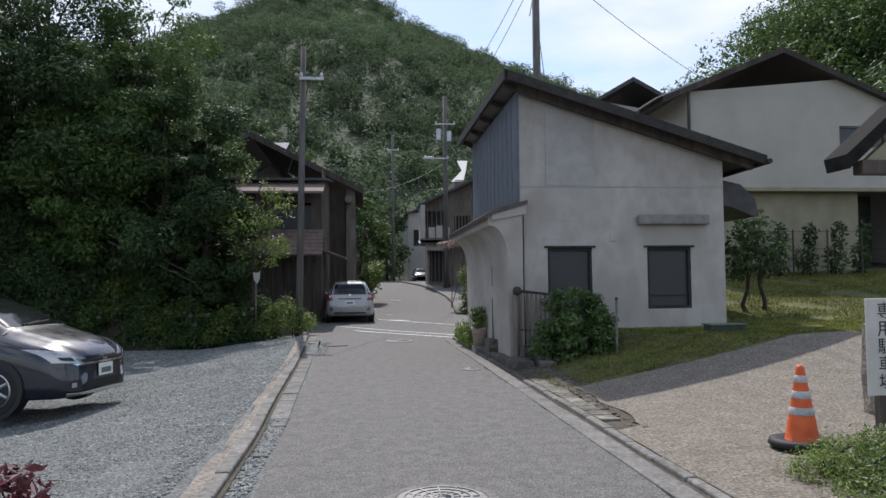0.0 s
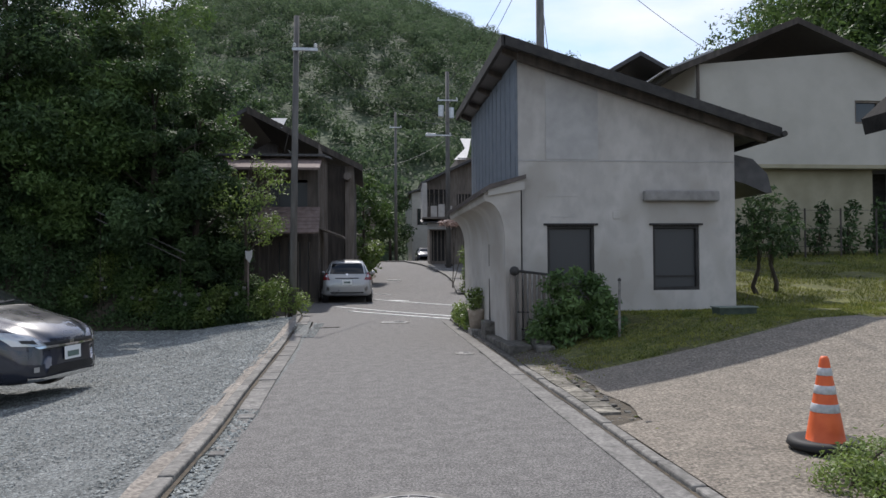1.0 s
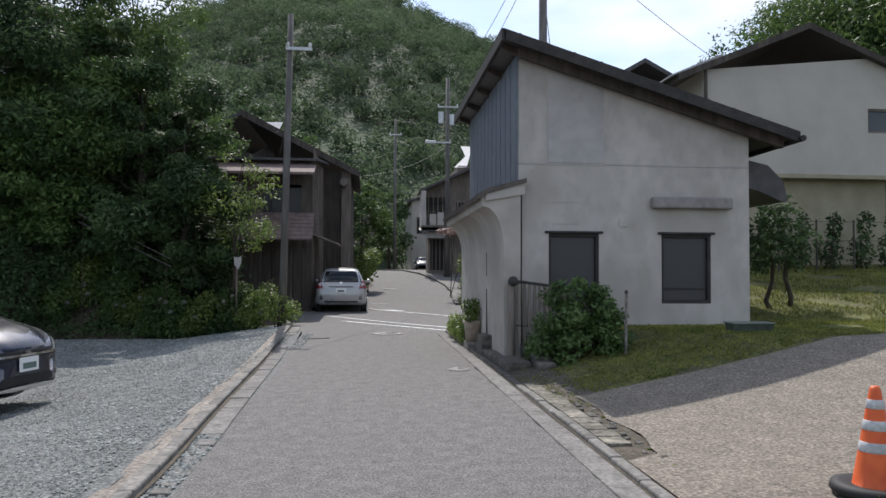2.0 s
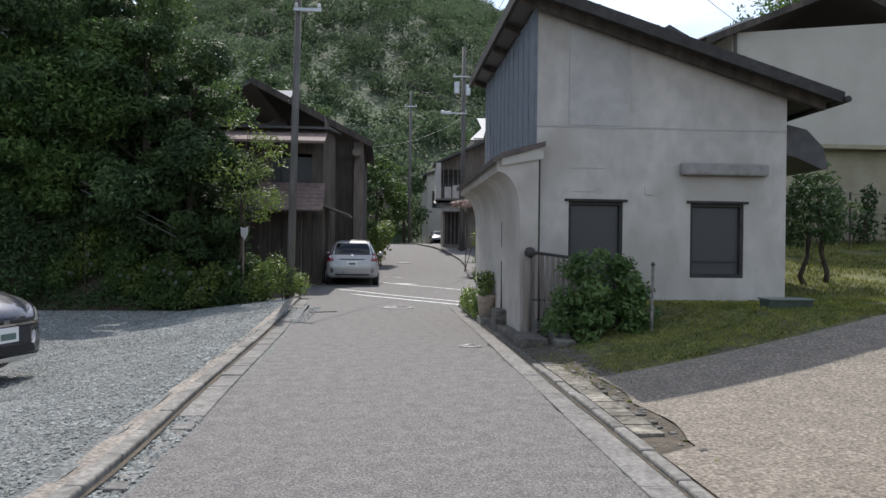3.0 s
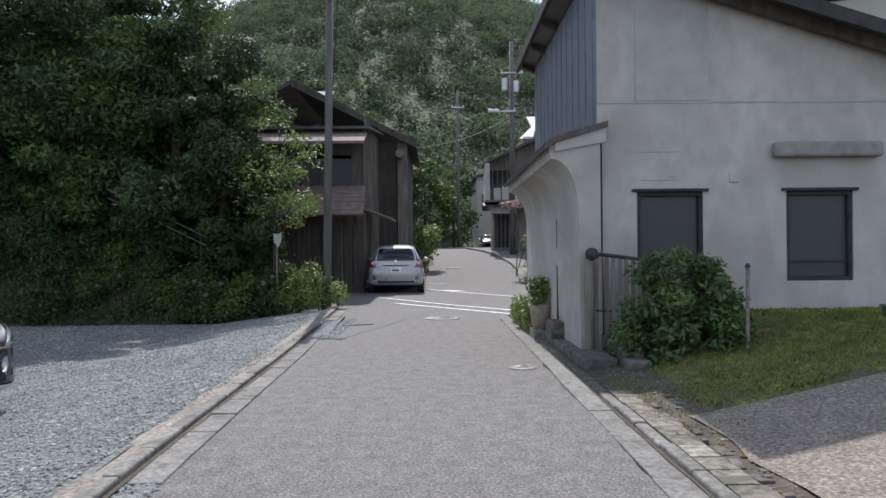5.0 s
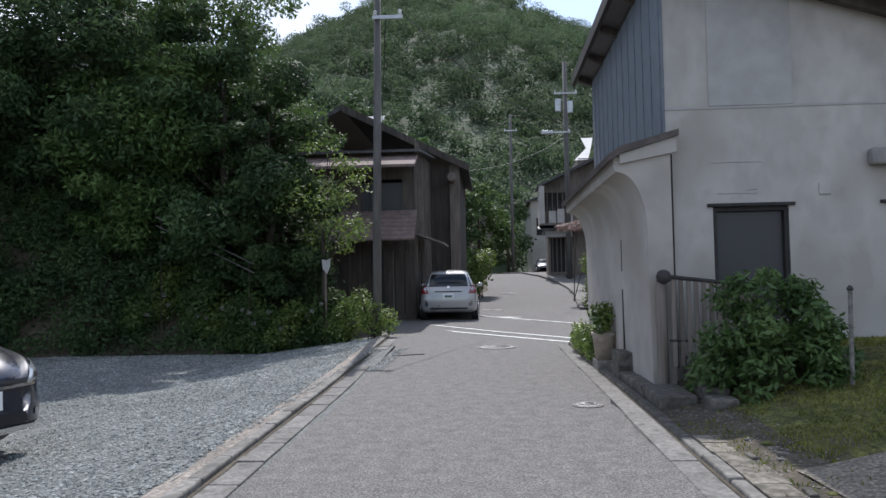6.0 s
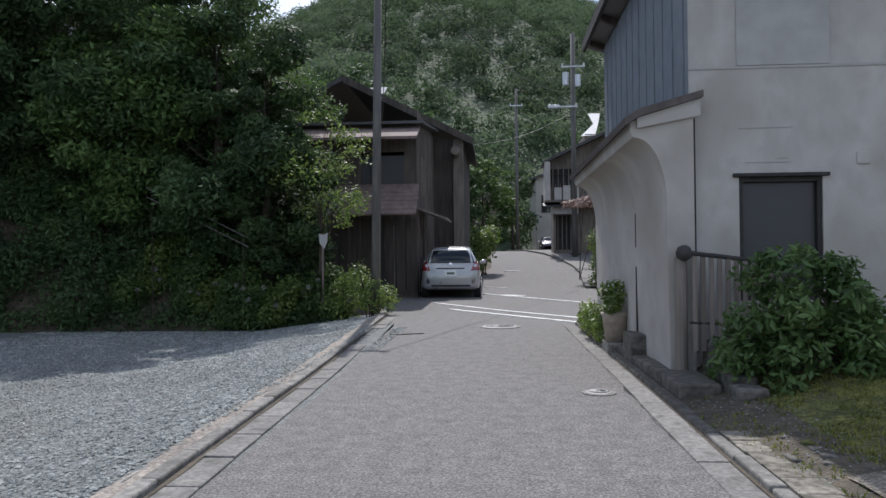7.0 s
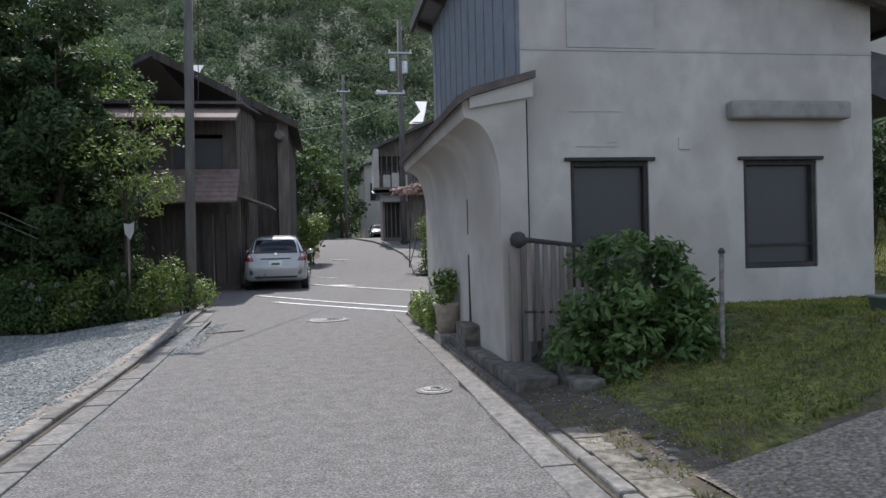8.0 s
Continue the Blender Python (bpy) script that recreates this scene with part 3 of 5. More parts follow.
part("main_wall", holed(-6.8, -0.1, 0, lambda x: 5.35 - 0.545 * (x - 0.35) if x > -4.6 else 5.35 + 0.545 * 4.95 + 0.53 * (x + 4.6), 33.0, 33.2, []), WOOD_DARK, tim)
part("main_side", holed(33.2, 40.0, 0, lambda y: 5.6, -0.3, -0.1, [], flip=True), WOOD_DARK, tim)
part("wing_roof", prism([(26.6, 5.27), (33.0, 6.05), (33.0, 5.97), (26.6, 5.19)], -7.0, -1.0, axis="x"), ROOF_METAL, tim)
part("corner_post", bx(-0.47, -0.08, 32.9, 33.0, 0.2, 5.7, 0.01), WOOD_GREY, tim, "pale weathered corner boards")
for nm, q in (("dark_opening", (-2.6, -1.5, 27.0, 27.05, 0.3, 2.2)), ("dark_opening", (-2.9, -1.6, 27.0, 27.05, 3.2, 4.3)), ("dark_opening", (-1.35, -1.3, 28.0, 29.2, 0.9, 2.2)), ("dark_opening", (-1.35, -1.3, 28.0, 29.6, 3.2, 4.4))):
    part(nm, bx(*q), SCREENED, tim)
troof = part("roof", prism([(-9.0, 5.8), (-4.6, 8.15), (0.28, 5.66), (0.28, 5.5), (-4.6, 7.98), (-9.0, 5.65)], 32.6, 40.5), ROOF_METAL, tim, "dark gabled roof")
part("barge_board", prism([(-4.6, 8.17), (0.30, 5.68), (0.30, 5.42), (-4.6, 7.88)], 32.55, 32.6), WOOD_DARK, troof)
part("pent_roof", prism([(25.85, 4.70), (26.9, 5.15), (26.9, 5.05), (25.85, 4.62)], -5.6, -1.10, axis="x"), ROOF_RED, tim, "faded red ribbed metal pent roof")
pent = part("pent_roof", prism([(25.9, 2.50), (26.9, 3.43), (26.9, 3.37), (25.9, 2.45)], -5.6, -1.16, axis="x"), ROOF_RED, tim, "faded red lapped pent roof")
for k in range(7):
    yb, zb = 25.87 + k / 7, 2.475 + k / 7 * 0.93
    part("lapped_board", prism([(yb, zb + 0.035), (yb + 0.17, zb + 0.165), (yb + 0.17, zb + 0.148), (yb, zb + 0.0)], -5.6, -1.15 + 0.004 * (k % 2), axis="x"), ROOF_RED, pent)
part("door_hood", prism([(-1.22, 2.75), (-0.35, 2.42), (-0.35, 2.37), (-1.22, 2.68)], 27.0, 29.5), WOOD_GREY, tim, "pale weathered hood over the side door")
for k in range(9):
    part("lattice_bar", bx(-1.23, -1.20, 28.04 + k * 0.18, 28.10 + k * 0.18, 3.2, 4.4), WOOD_GREY, tim)
part("purlin_end", tube([(-0.35, 32.05, 5.15), (-0.35, 32.9, 5.15)], 0.16, 12), WOOD_GREY, tim)
part("door_panel", bx(-2.2, -1.95, 26.94, 26.98, 1.5, 2.3), WOOD_GREY, tim)
for k in range(16):
    part("board", bx(-6.6 + k * 0.34, -6.35 + k * 0.34, 26.875, 26.9, 0.2, 2.4), WOOD_DARK, tim)
for k in range(10):
    part("batten", bx(-1.22, -1.19, 27.2 + k * 0.58, 27.25 + k * 0.58, 0.2, 5.7), WOOD_GREY, tim)
for k in range(6):
    part("lattice_bar", bx(-2.55 + k * 0.2, -2.50 + k * 0.2, 26.92, 26.96, 0.3, 2.2), WOOD_GREY, tim)
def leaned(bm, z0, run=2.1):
    """Leans an upright sheet back into a slope; its outline is fitted to the camera's view."""
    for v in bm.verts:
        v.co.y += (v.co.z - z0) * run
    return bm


# Pale sheet added for a sunlit roof end, placed to fit the camera's view.
part("roof_sheet", leaned(prism([(-4.0, 7.78), (-2.98, 7.80), (-3.12, 7.24), (-3.6, 7.5)], 32.5, 32.55), 7.24, 1.2), ROOF_PALE, troof, "pale metal sheet added as a sunlit roof end, fitted to the view")
hill_house = thing("hillside_house", (-17, 33, 5.4), "grey plastered house half hidden behind the trees of the bank", "house")
part("wall", holed(-21.0, -14.4, 5.0, lambda x: 9.9, 30.0, 30.2, [(-17.2, -15.7, 7.9, 9.3)]), PLASTER_GREY, hill_house)
part("side_wall", holed(30.2, 36.0, 5.0, lambda y: 9.9, -14.6, -14.4, [], flip=True), PLASTER_GREY, hill_house)
part("roof", prism([(29.2, 9.7), (33.0, 11.3), (36.8, 9.7), (36.8, 9.55), (33.0, 11.1), (29.2, 9.55)], -21.6, -13.8, axis="x"), ROOF_METAL, hill_house, "dark gabled roof")
part("belt_eave", prism([(29.3, 7.1), (30.0, 7.4), (30.0, 7.25), (29.3, 6.98)], -21.4, -14.0, axis="x"), ROOF_METAL, hill_house, "narrow dark eave over the ground floor")
hwin = part("window", bx(-17.2, -15.7, 30.1, 30.12, 7.9, 9.3), BLIND, hill_house)
for q in ((-17.2, -17.12, 7.9, 9.3), (-15.78, -15.7, 7.9, 9.3), (-16.49, -16.41, 7.9, 9.3)):
    part("frame", bx(q[0], q[1], 30.03, 30.09, q[2], q[3]), WOOD_GREY, hwin)

rear = thing("rear_house", (-6, 44, 1), "house of dark boards standing behind", "house")
part("wall", bx(-9.0, -4.4, 41.5, 47, 0.4, 8.4), WOOD_DARK, rear)
part("roof", prism([(-10, 7.2), (-6.6, 9.2), (-3.9, 7.9), (-3.9, 7.75), (-6.6, 9.0), (-10, 7.0)], 41, 47.5), ROOF_METAL, rear)

# ---- houses farther along the street ----
bal = thing("balcony_house", (6, 48, 1.2), "two-storey house with a white balcony and a dark latticed ground floor", "house")
BH = [(4.42, 5.6, 1.55, 3.45), (4.15, 5.6, 4.95, 6.0), (6.0, 7.0, 4.6, 5.7)]
# Brownish-grey wood here also carries the walls' shade in its colour.
part("upper_storey_wall", holed(3.87, 9.5, 4.1, lambda x: 6.35 + 0.45 * min(x - 3.87, 3.4), 46.0, 46.2, BH[1:]), WOOD_GREY, bal)
part("ground_floor_wall", holed(4.28, 9.5, 0.8, lambda x: 4.1, 46.0, 46.2, BH[:1]), WOOD_GREY, bal)
part("side_wall", holed(46.2, 47.6, 4.1, lambda y: 6.3, 3.87, 4.05, [], flip=True), PLASTER, bal)
part("ground_floor_side", holed(46.2, 47.6, 0.8, lambda y: 4.1, 4.28, 4.46, [], flip=True), WOOD_GREY, bal)
for q in BH:
    op = part("opening", bx(q[0], q[1], 46.12, 46.16, q[2], q[3]), WOOD_BLACK, bal)
    for k in range(5):
        xk = q[0] + (q[1] - q[0]) * (k + 0.5) / 5
        part("mullion", bx(xk - 0.03, xk + 0.03, 46.02, 46.08, q[2], q[3]), WOOD_GREY, op)
balc = part("balcony", bx(3.8, 5.7, 45.1, 46.0, 4.12, 4.22), WOOD_GREY, bal)
part("balcony_screen", bx(3.8, 4.08, 45.1, 45.95, 4.22, 6.3), PLASTER, balc, "white balcony end panel")
for k in range(3):
    part("balcony_panel", bx(4.3 + k * 0.46, 4.68 + k * 0.46, 45.1, 45.14, 4.24, 4.9 + 0.1 * (k % 2)), PLASTER, balc, "white balcony panel")
for k in range(7):
    part("baluster", tube([(4.1 + k * 0.26, 45.12, 4.22), (4.1 + k * 0.26, 45.12, 5.1)], 0.02, 6), WOOD_GREY, balc)
part("lower_eave", prism([(45.0, 3.92), (46.0, 4.12), (46.0, 4.04), (45.0, 3.86)], 3.7, 7.4, axis="x"), ROOF_METAL, bal)
part("valance", bx(4.1, 5.6, 45.3, 45.34, 3.48, 3.84), PLASTER_GREY, bal)
part("roof", prism([(3.72, 6.38), (7.3, 8.05), (10.2, 6.6), (10.2, 6.45), (7.3, 7.88), (3.72, 6.24)], 45.3, 48.0), ROOF_METAL, bal)
part("back_wall", holed(4.46, 9.5, 0.8, lambda x: 6.2, 47.4, 47.6, []), PLASTER_GREY, bal)
# Sunlight is in the pale colour; the outline is shaped to the camera's view.
part("pale_roof", leaned(prism([(7.35, 10.7), (8.15, 10.7), (7.75, 9.7), (7.2, 8.5), (6.33, 8.45), (7.4, 9.6)], 50.2, 50.3), 8.45), ROOF_PALE, bal, "pale metal roof with sunlight in its colour, shaped to the view")
part("upper_wall", bx(6.6, 9.0, 50.4, 56.0, 5, 8.6), WOOD_GREY, bal)

pale = thing("pale_house", (8, 92, 1.7), "pale plastered house end at the street's bend", "house")
part("wall", bx(5.6, 14, 87.4, 103, 1.0, 9.9), BIG_PLASTER, pale)
part("roof", prism([(5.13, 9.83), (10.2, 11.46), (14.7, 9.86), (14.7, 9.62), (10.2, 11.2), (5.13, 9.6)], 86.9, 104), ROOF_METAL, pale)
part("window", bx(6.25, 7.6, 87.34, 87.4, 5.96, 7.88), GLASS_DARK, pale)
for q in ((6.2, 6.26, 5.9, 7.94), (7.59, 7.65, 5.9, 7.94), (6.9, 6.95, 5.96, 7.88)):
    part("window_frame", bx(q[0], q[1], 87.3, 87.34, q[2], q[3]), WOOD_GREY, pale)
far_h = thing("far_house", (-3, 72, 2), "small house with a pale metal roof among the trees", "house")
part("wall", bx(-3.0, 1.2, 74, 80, 1.8, 7.2), WOOD_GREY, far_h)
part("roof", prism([(-3.6, 7.0), (-0.8, 8.6), (1.9, 7.0), (1.9, 6.85), (-0.8, 8.4), (-3.6, 6.85)], 73.3, 81), ROOF_PALE, far_h)

# ---- wooded mountains ----


def hill_z(x, y):
    """The mountain ahead and the nearer wooded slope on the right."""
    dx = math.hypot(x + 20, 20) - 20
    z = 157 * (1 - 0.0034 * dx) * min(1.0, max(0.0, (y - 95) / 300)) - 0.25 * max(0.0, y - 430)
    z += 7 * noise.noise((x * 0.011, y * 0.011, 1.0)) * min(1.0, max(0.0, (y - 110) / 100))
    near = 30 * smooth01(24, 62, x - 0.02 * y) * smooth01(38, 75, y) * (1 - smooth01(120, 200, y))
    left = 22 * smooth01(12, 50, -x) * smooth01(34, 70, y) * (1 - smooth01(120, 200, y))
    return max(z, near, left, 0.0)


hx, hy = np.arange(-420, 421, 8.0), np.arange(36, 640, 8.0)
hv = [(x, y, hill_z(x, y) + (2.0 if hill_z(x, y) > 0.5 else -1)) for y in hy for x in hx]
HW = len(hx)
hf = [(j * HW + i, j * HW + i + 1, (j + 1) * HW + i + 1, (j + 1) * HW + i) for j in range(len(hy) - 1) for i in range(HW - 1)]
tagged(raw("mountain", hv, hf, FOREST_FLOOR, smooth=True), "steep wooded mountain behind the village", "mountain", kind="structure")

gr = np.random.default_rng(5)
spots = []
yy = 100.0
while yy < 438:
    step = 5.2 + 0.008 * yy
    for xx in np.arange(-0.56 * yy - 24, 0.56 * yy + 24, step):
        x, y = xx + gr.normal() * step * 0.3, yy + gr.normal() * step * 0.3
        h = hill_z(x, y)
        if h < 3:
            continue
        r = step * gr.uniform(0.40, 0.78)
        tall = gr.uniform(0.8, 1.3)
        for k in range(3):
            q = r * gr.uniform(0.45, 0.85)
            spots.append((x + gr.normal() * r * 0.45, y + gr.normal() * r * 0.45, h + r * tall * gr.uniform(0.3, 1.1) + 1.0, q, q, q * 0.75))
    yy += step
v_, f_ = leaf_cloud(spots, 760000, 0.48, 6, flat=0.5, shell=0.75, align=1.7)
tagged(raw("mountain_forest", v_, f_, FOREST), "dense mixed forest covering the mountain slopes", "forest", kind="stuff")
spots = []
while len(spots) < 1100:
    y = gr.uniform(48, 105)
    x = gr.uniform(0.30, 0.95) * y
    h = hill_z(x, y)
    if h < 1.5:
        continue
    r = gr.uniform(2.0, 3.6)
    for k in range(5):
        spots.append((x + gr.normal() * r * 0.5, y + gr.normal() * r * 0.5, h + 3 + r * 1.0 * k * 0.5 + gr.normal(), r * 0.8, r * 0.8, r * 0.7))
v_, f_ = leaf_cloud(spots, 130000, 0.30, 8, flat=0.4, shell=0.7, align=1.0)
tagged(raw("hillside_wood", v_, f_, LEAF_MID), "broadleaf wood on the near hillside", "forest", kind="stuff")

# ---- kerbs, slabs, lids and paint on the street ----
kerb_l = thing("kerb_left", (-0.83, 8, 0), "row of worn pale concrete kerb stones beside the gravel", "kerb", kind="structure")
gutter_l = thing("gutter_left", (-0.64, 12, 0), "broken concrete gutter slabs along the street", "gutter", kind="structure")
kerb_r = thing("kerb_right", (2.55, 8, 0), "row of rounded concrete kerb stones by the pad and house", "kerb", kind="structure")
gutter_r = thing("gutter_right", (2.35, 8, 0), "smooth concrete gutter slabs along the street", "gutter", kind="structure")


def slab_piece(name, parent, material, x0, x1, y0, y1, z0, z1, r, shift0=0.0, shift1=0.0, tilt=0.0):
    bm = bx(x0, x1, y0, y1, z0, z1, r)
    for v in bm.verts:
        k = (v.co.y - y0) / (y1 - y0)
        v.co.x += shift0 + (shift1 - shift0) * k
        v.co.z += tilt * (k - 0.5)
    return part(name, bm, material, parent)


rk = random.Random(4)
y = -3.0
while y < 22.3:
    slab_piece("kerb_stone", kerb_l, CONCRETE, -0.885, -0.775, y, y + 0.594, -0.08, 0.056 + rk.uniform(-0.005, 0.005), 0.016, kerb_bend(y), kerb_bend(y + 0.6))
    if (7.7 < y < 15.0) or 17.8 < y < 20.0 or y < 2:
        slab_piece("gutter_slab", gutter_l, GUTTER, -0.755, -0.54, y, y + 0.594, -0.08, 0.012 + rk.uniform(-0.004, 0.006), 0.008, kerb_bend(y), kerb_bend(y + 0.6), rk.uniform(-0.008, 0.008))
    y += 0.6
# broken slabs with a strip of rubble behind them
y = 6.05
while y < 7.75:
    ln = rk.uniform(0.16, 0.34)
    slab_piece("gutter_fragment", gutter_l, GUTTER, -0.615 - rk.uniform(0, 0.03), -0.49 + rk.uniform(-0.015, 0.01), y, min(y + ln, 7.78), -0.08, 0.010 + rk.uniform(-0.006, 0.008), 0.012, rk.uniform(-0.01, 0.01), rk.uniform(-0.02, 0.0), rk.uniform(-0.012, 0.012))
    y += ln + rk.uniform(0.012, 0.05)
y = -3.0
while y < 18.4:
    bend = 0.03 * noise.noise((0, y * 0.3, 7))
    # From y 9.8 on: mossy stone, with the house's shade in its colour.
    slab_piece("kerb_stone", kerb_r, CONCRETE if y < 9.8 else STONE_DARK, 2.52, 2.612, y, y + 0.592, -0.08, 0.052 + rk.uniform(-0.006, 0.006), 0.016, bend, bend)
    if round((y + 3) / 0.6) % 3 == 0:
        slab_piece("gutter_slab", gutter_r, GUTTER, 2.305, 2.514, y, y + 1.792, -0.08, 0.010 + rk.uniform(-0.003, 0.004), 0.006, bend, bend)
    y += 0.6
strip_l = sheet("verge_strip", list(np.arange(-3, 21.5, 0.25)), lambda y: -1.00 + kerb_bend(y) - 0.025 * noise.noise((0, y * 1.3, 0)), lambda y: -0.874 + kerb_bend(y), lambda x, y: 0.046 + 0.024 * noise.noise((x * 11, y * 6, 0)), YELLOW_CONC, "crumbling yellowish concrete strip behind the kerb", "verge", cols=3)
# Dark strips laid in to paint the shadow at both kerbs' feet.
shade_l = sheet("gutter_dirt", list(np.arange(-3, 21.5, 0.2)), lambda y: -0.768 + kerb_bend(y), lambda y: -0.735 + 0.018 * noise.noise((2.0, y * 2.1, 0)) + kerb_bend(y), lambda x, y: 0.018, EARTH, "dark earth line painting the shadow at the kerb's foot", "dirt", cols=1)
shade_r = sheet("gutter_dirt_right", list(np.arange(-3, 18.4, 0.2)), lambda y: 2.496 + 0.012 * noise.noise((5.0, y * 1.9, 0)) + 0.03 * noise.noise((0, y * 0.3, 7)), lambda y: 2.524 + 0.03 * noise.noise((0, y * 0.3, 7)), lambda x, y: 0.016, EARTH, "dark earth line painting the shadow at the kerb's foot", "dirt", cols=1)
rub = sheet("gutter_bed", list(np.arange(-3, 22, 0.25)), lambda y: -0.78 + kerb_bend(y), lambda y: -0.46 + kerb_bend(y), lambda x, y: -0.004 + 0.008 * noise.noise((x * 8, y * 6, 1)), GRAVEL_BED, "gritty rubble bed of the broken gutter", "gutter", cols=3)
verge_r = sheet("verge_right", list(np.arange(-3, 12.6, 0.2)), lambda y: 2.58, lambda y: 3.2, lambda x, y: ground_z(x, y) + 0.018 + 0.02 * noise.noise((x * 5, y * 4, 1)), EARTH, "gritty earth verge behind the kerb", "verge", cols=4)
pavers = thing("paver_strip", (2.8, 8, 0), "two rows of broken pale concrete pavers behind the kerb", "pavers", kind="structure")
for j in range(12):
    y0 = 7.0 + j * 0.27
    w = rk.uniform(0.16, 0.23)
    slab_piece("paver", pavers, PAVER, 2.620, 2.620 + w, y0, y0 + rk.uniform(0.258, 0.266), -0.02, 0.050 + rk.uniform(-0.003, 0.003), 0.004, rk.uniform(-0.004, 0.006), rk.uniform(-0.004, 0.008), rk.uniform(-0.005, 0.005))
    if rk.random() < 0.6:
        w2 = rk.uniform(0.04, 0.09)
        slab_piece("paver_fragment", pavers, STONE_DARK, 2.625 + w, 2.625 + w + w2, y0 + rk.uniform(0, 0.08), y0 + rk.uniform(0.13, 0.22), -0.02, 0.056 + rk.uniform(-0.008, 0.010), 0.012, rk.uniform(-0.02, 0.02), rk.uniform(-0.02, 0.02), rk.uniform(-0.02, 0.02))
# crumbled stones and moss clods along the broken edge of the pad
for j in range(26):
    y0 = 6.3 + j * 0.145 + rk.uniform(-0.05, 0.05)
    x0 = 2.79 + rk.uniform(0, 0.10) + 0.035 * (y0 - 6.3)
    q = rk.uniform(0.022, 0.05)
    bm = bx(x0, x0 + q * 1.5, y0, y0 + q * 1.3, ground_z(x0, y0) - 0.02, ground_z(x0, y0) + q * 0.45 + 0.012, q * 0.2)
    for v in bm.verts:
        v.co += Vector(noise.noise_vector(v.co * 30)) * q * 0.4
    part("stone_crumb", bm, (TURF, STONE_DARK, STONE_DARK, PAVER)[j % 4], pavers)


WORN_IRON = mat("worn_pale_iron", (0.28, 0.28, 0.275), (0.40, 0.40, 0.39), 30, 0.6, 0.3, 120, metal=0.15)


def lid(x, y, r, label, metal=IRON):
    z = road_z(y) + 0.004
    cover = thing("manhole_cover", (x, y, z), label, "manhole cover", "round iron covers in the street")
    part("ring", lathe([(r + 0.02, -0.03), (r + 0.022 + 0.04 * (r > 0.2), 0.006), (r, 0.009), (r - 0.006, 0.004)], (x, y, z), 36), CONCRETE, cover)
    part("plate", lathe([(r - 0.01, -0.03), (r - 0.01, 0.010), (r - 0.03, 0.014), (0.01, 0.014)], (x, y, z), 36), metal, cover, "worn cast-iron plate")
    n = max(2, int(r / 0.055))
    for k in range(1, n):
        bm = lathe([(k * r / n, 0.012), (k * r / n, 0.021), (k * r / n + 0.018, 0.021), (k * r / n + 0.018, 0.012)], (x, y, z), 30)
        part("raised_ring", bm, IRON, cover)
    for k in range(12):
        a = k * math.pi / 6
        part("raised_rib", tube([(x + 0.03 * math.cos(a), y + 0.03 * math.sin(a), z + 0.014), (x + (r - 0.04) * math.cos(a), y + (r - 0.04) * math.sin(a), z + 0.014)], 0.008, 5), IRON, cover)


lid(0.79, 4.66, 0.31, "large patterned cast-iron manhole cover set in the asphalt")
lid(1.16, 18.2, 0.31, "pale worn cast-iron manhole cover near the crossing", WORN_IRON)
lid(2.03, 11.88, 0.135, "small round cast-iron valve cover near the gutter")


def band(name, p, q, w, label, group="", mat_=None):
    (xa, ya), (xb, yb) = p, q
    n = Vector((-(yb - ya), xb - xa)).normalized() * w / 2
    bm = bmesh.new()
    K = 14
    top = []
    for k in range(K + 1):
        x, y_ = xa + (xb - xa) * k / K, ya + (yb - ya) * k / K
        top.append([bm.verts.new((x + s * n.x, y_ + s * n.y, road_z(y_) + h)) for s, h in ((-1, -0.01), (-1, 0.014), (1, 0.014), (1, -0.01))])
    for a, b in zip(top, top[1:]):
        for i in range(3):
            bm.faces.new((a[i], b[i], b[i + 1], a[i + 1]))
    o = part(name, bm, mat_ or PAINT_LINE)
    return tagged(o, label, "road marking", group, "structure")


band("road_marking", (-0.5, 24.4), (2.8, 19.9), 0.12, "worn white line across the crossing")
band("road_marking", (0.0, 22.5), (2.62, 19.0), 0.13, "worn white line across the crossing")
band("road_marking", (0.75, 27.9), (3.6, 24.0), 0.13, "thin white line across the crossing")
band("road_marking", (1.2, 27.4), (1.9, 27.0), 0.35, "short white paint patch on the asphalt")
band("road_marking", (0.75, 30.4), (1.5, 30.0), 0.10, "short white paint dash")
band("road_marking", (1.5, 36.5), (2.1, 36.3), 0.45, "short white paint dash")
band("asphalt_seam", (-0.62, 16.9), (-0.1, 17.1), 0.06, "dark patched strip in the asphalt", mat_=STONE_DARK)
rc = random.Random(9)
for (x0, y0, ang, ln) in ((2.298, 5.6, 1.571, 4.0), (2.302, 9.8, 1.571, 4.5)):
    pts, a = [(x0, y0)], ang
    while len(pts) < ln / 0.12:
        a = ang + rc.uniform(-0.12, 0.12)
        pts.append((pts[-1][0] + 0.12 * math.cos(a), pts[-1][1] + 0.12 * math.sin(a)))
    tagged(part("asphalt_crack", tube([(px, py, road_z(py) + 0.004) for px, py in pts], [rc.uniform(0.001, 0.0045) for _ in pts], 4), STONE_DARK), "thin dark crack wandering through the asphalt", "crack", kind="structure")

kerb_f = thing("kerb_far", (3.3, 40, 0.8), "pale concrete kerb along the rising street", "kerb", kind="structure")
for k in range(34):
    y0 = 29.7 + k * 0.9
    slab_piece("kerb_stone", kerb_f, CONCRETE, 0, 0.16, y0, y0 + 0.88, road_z(y0) - 0.1, road_z(y0 + 0.45) + 0.10, 0.015, xr(y0), xr(y0 + 0.9), road_z(y0 + 0.9) - road_z(y0))

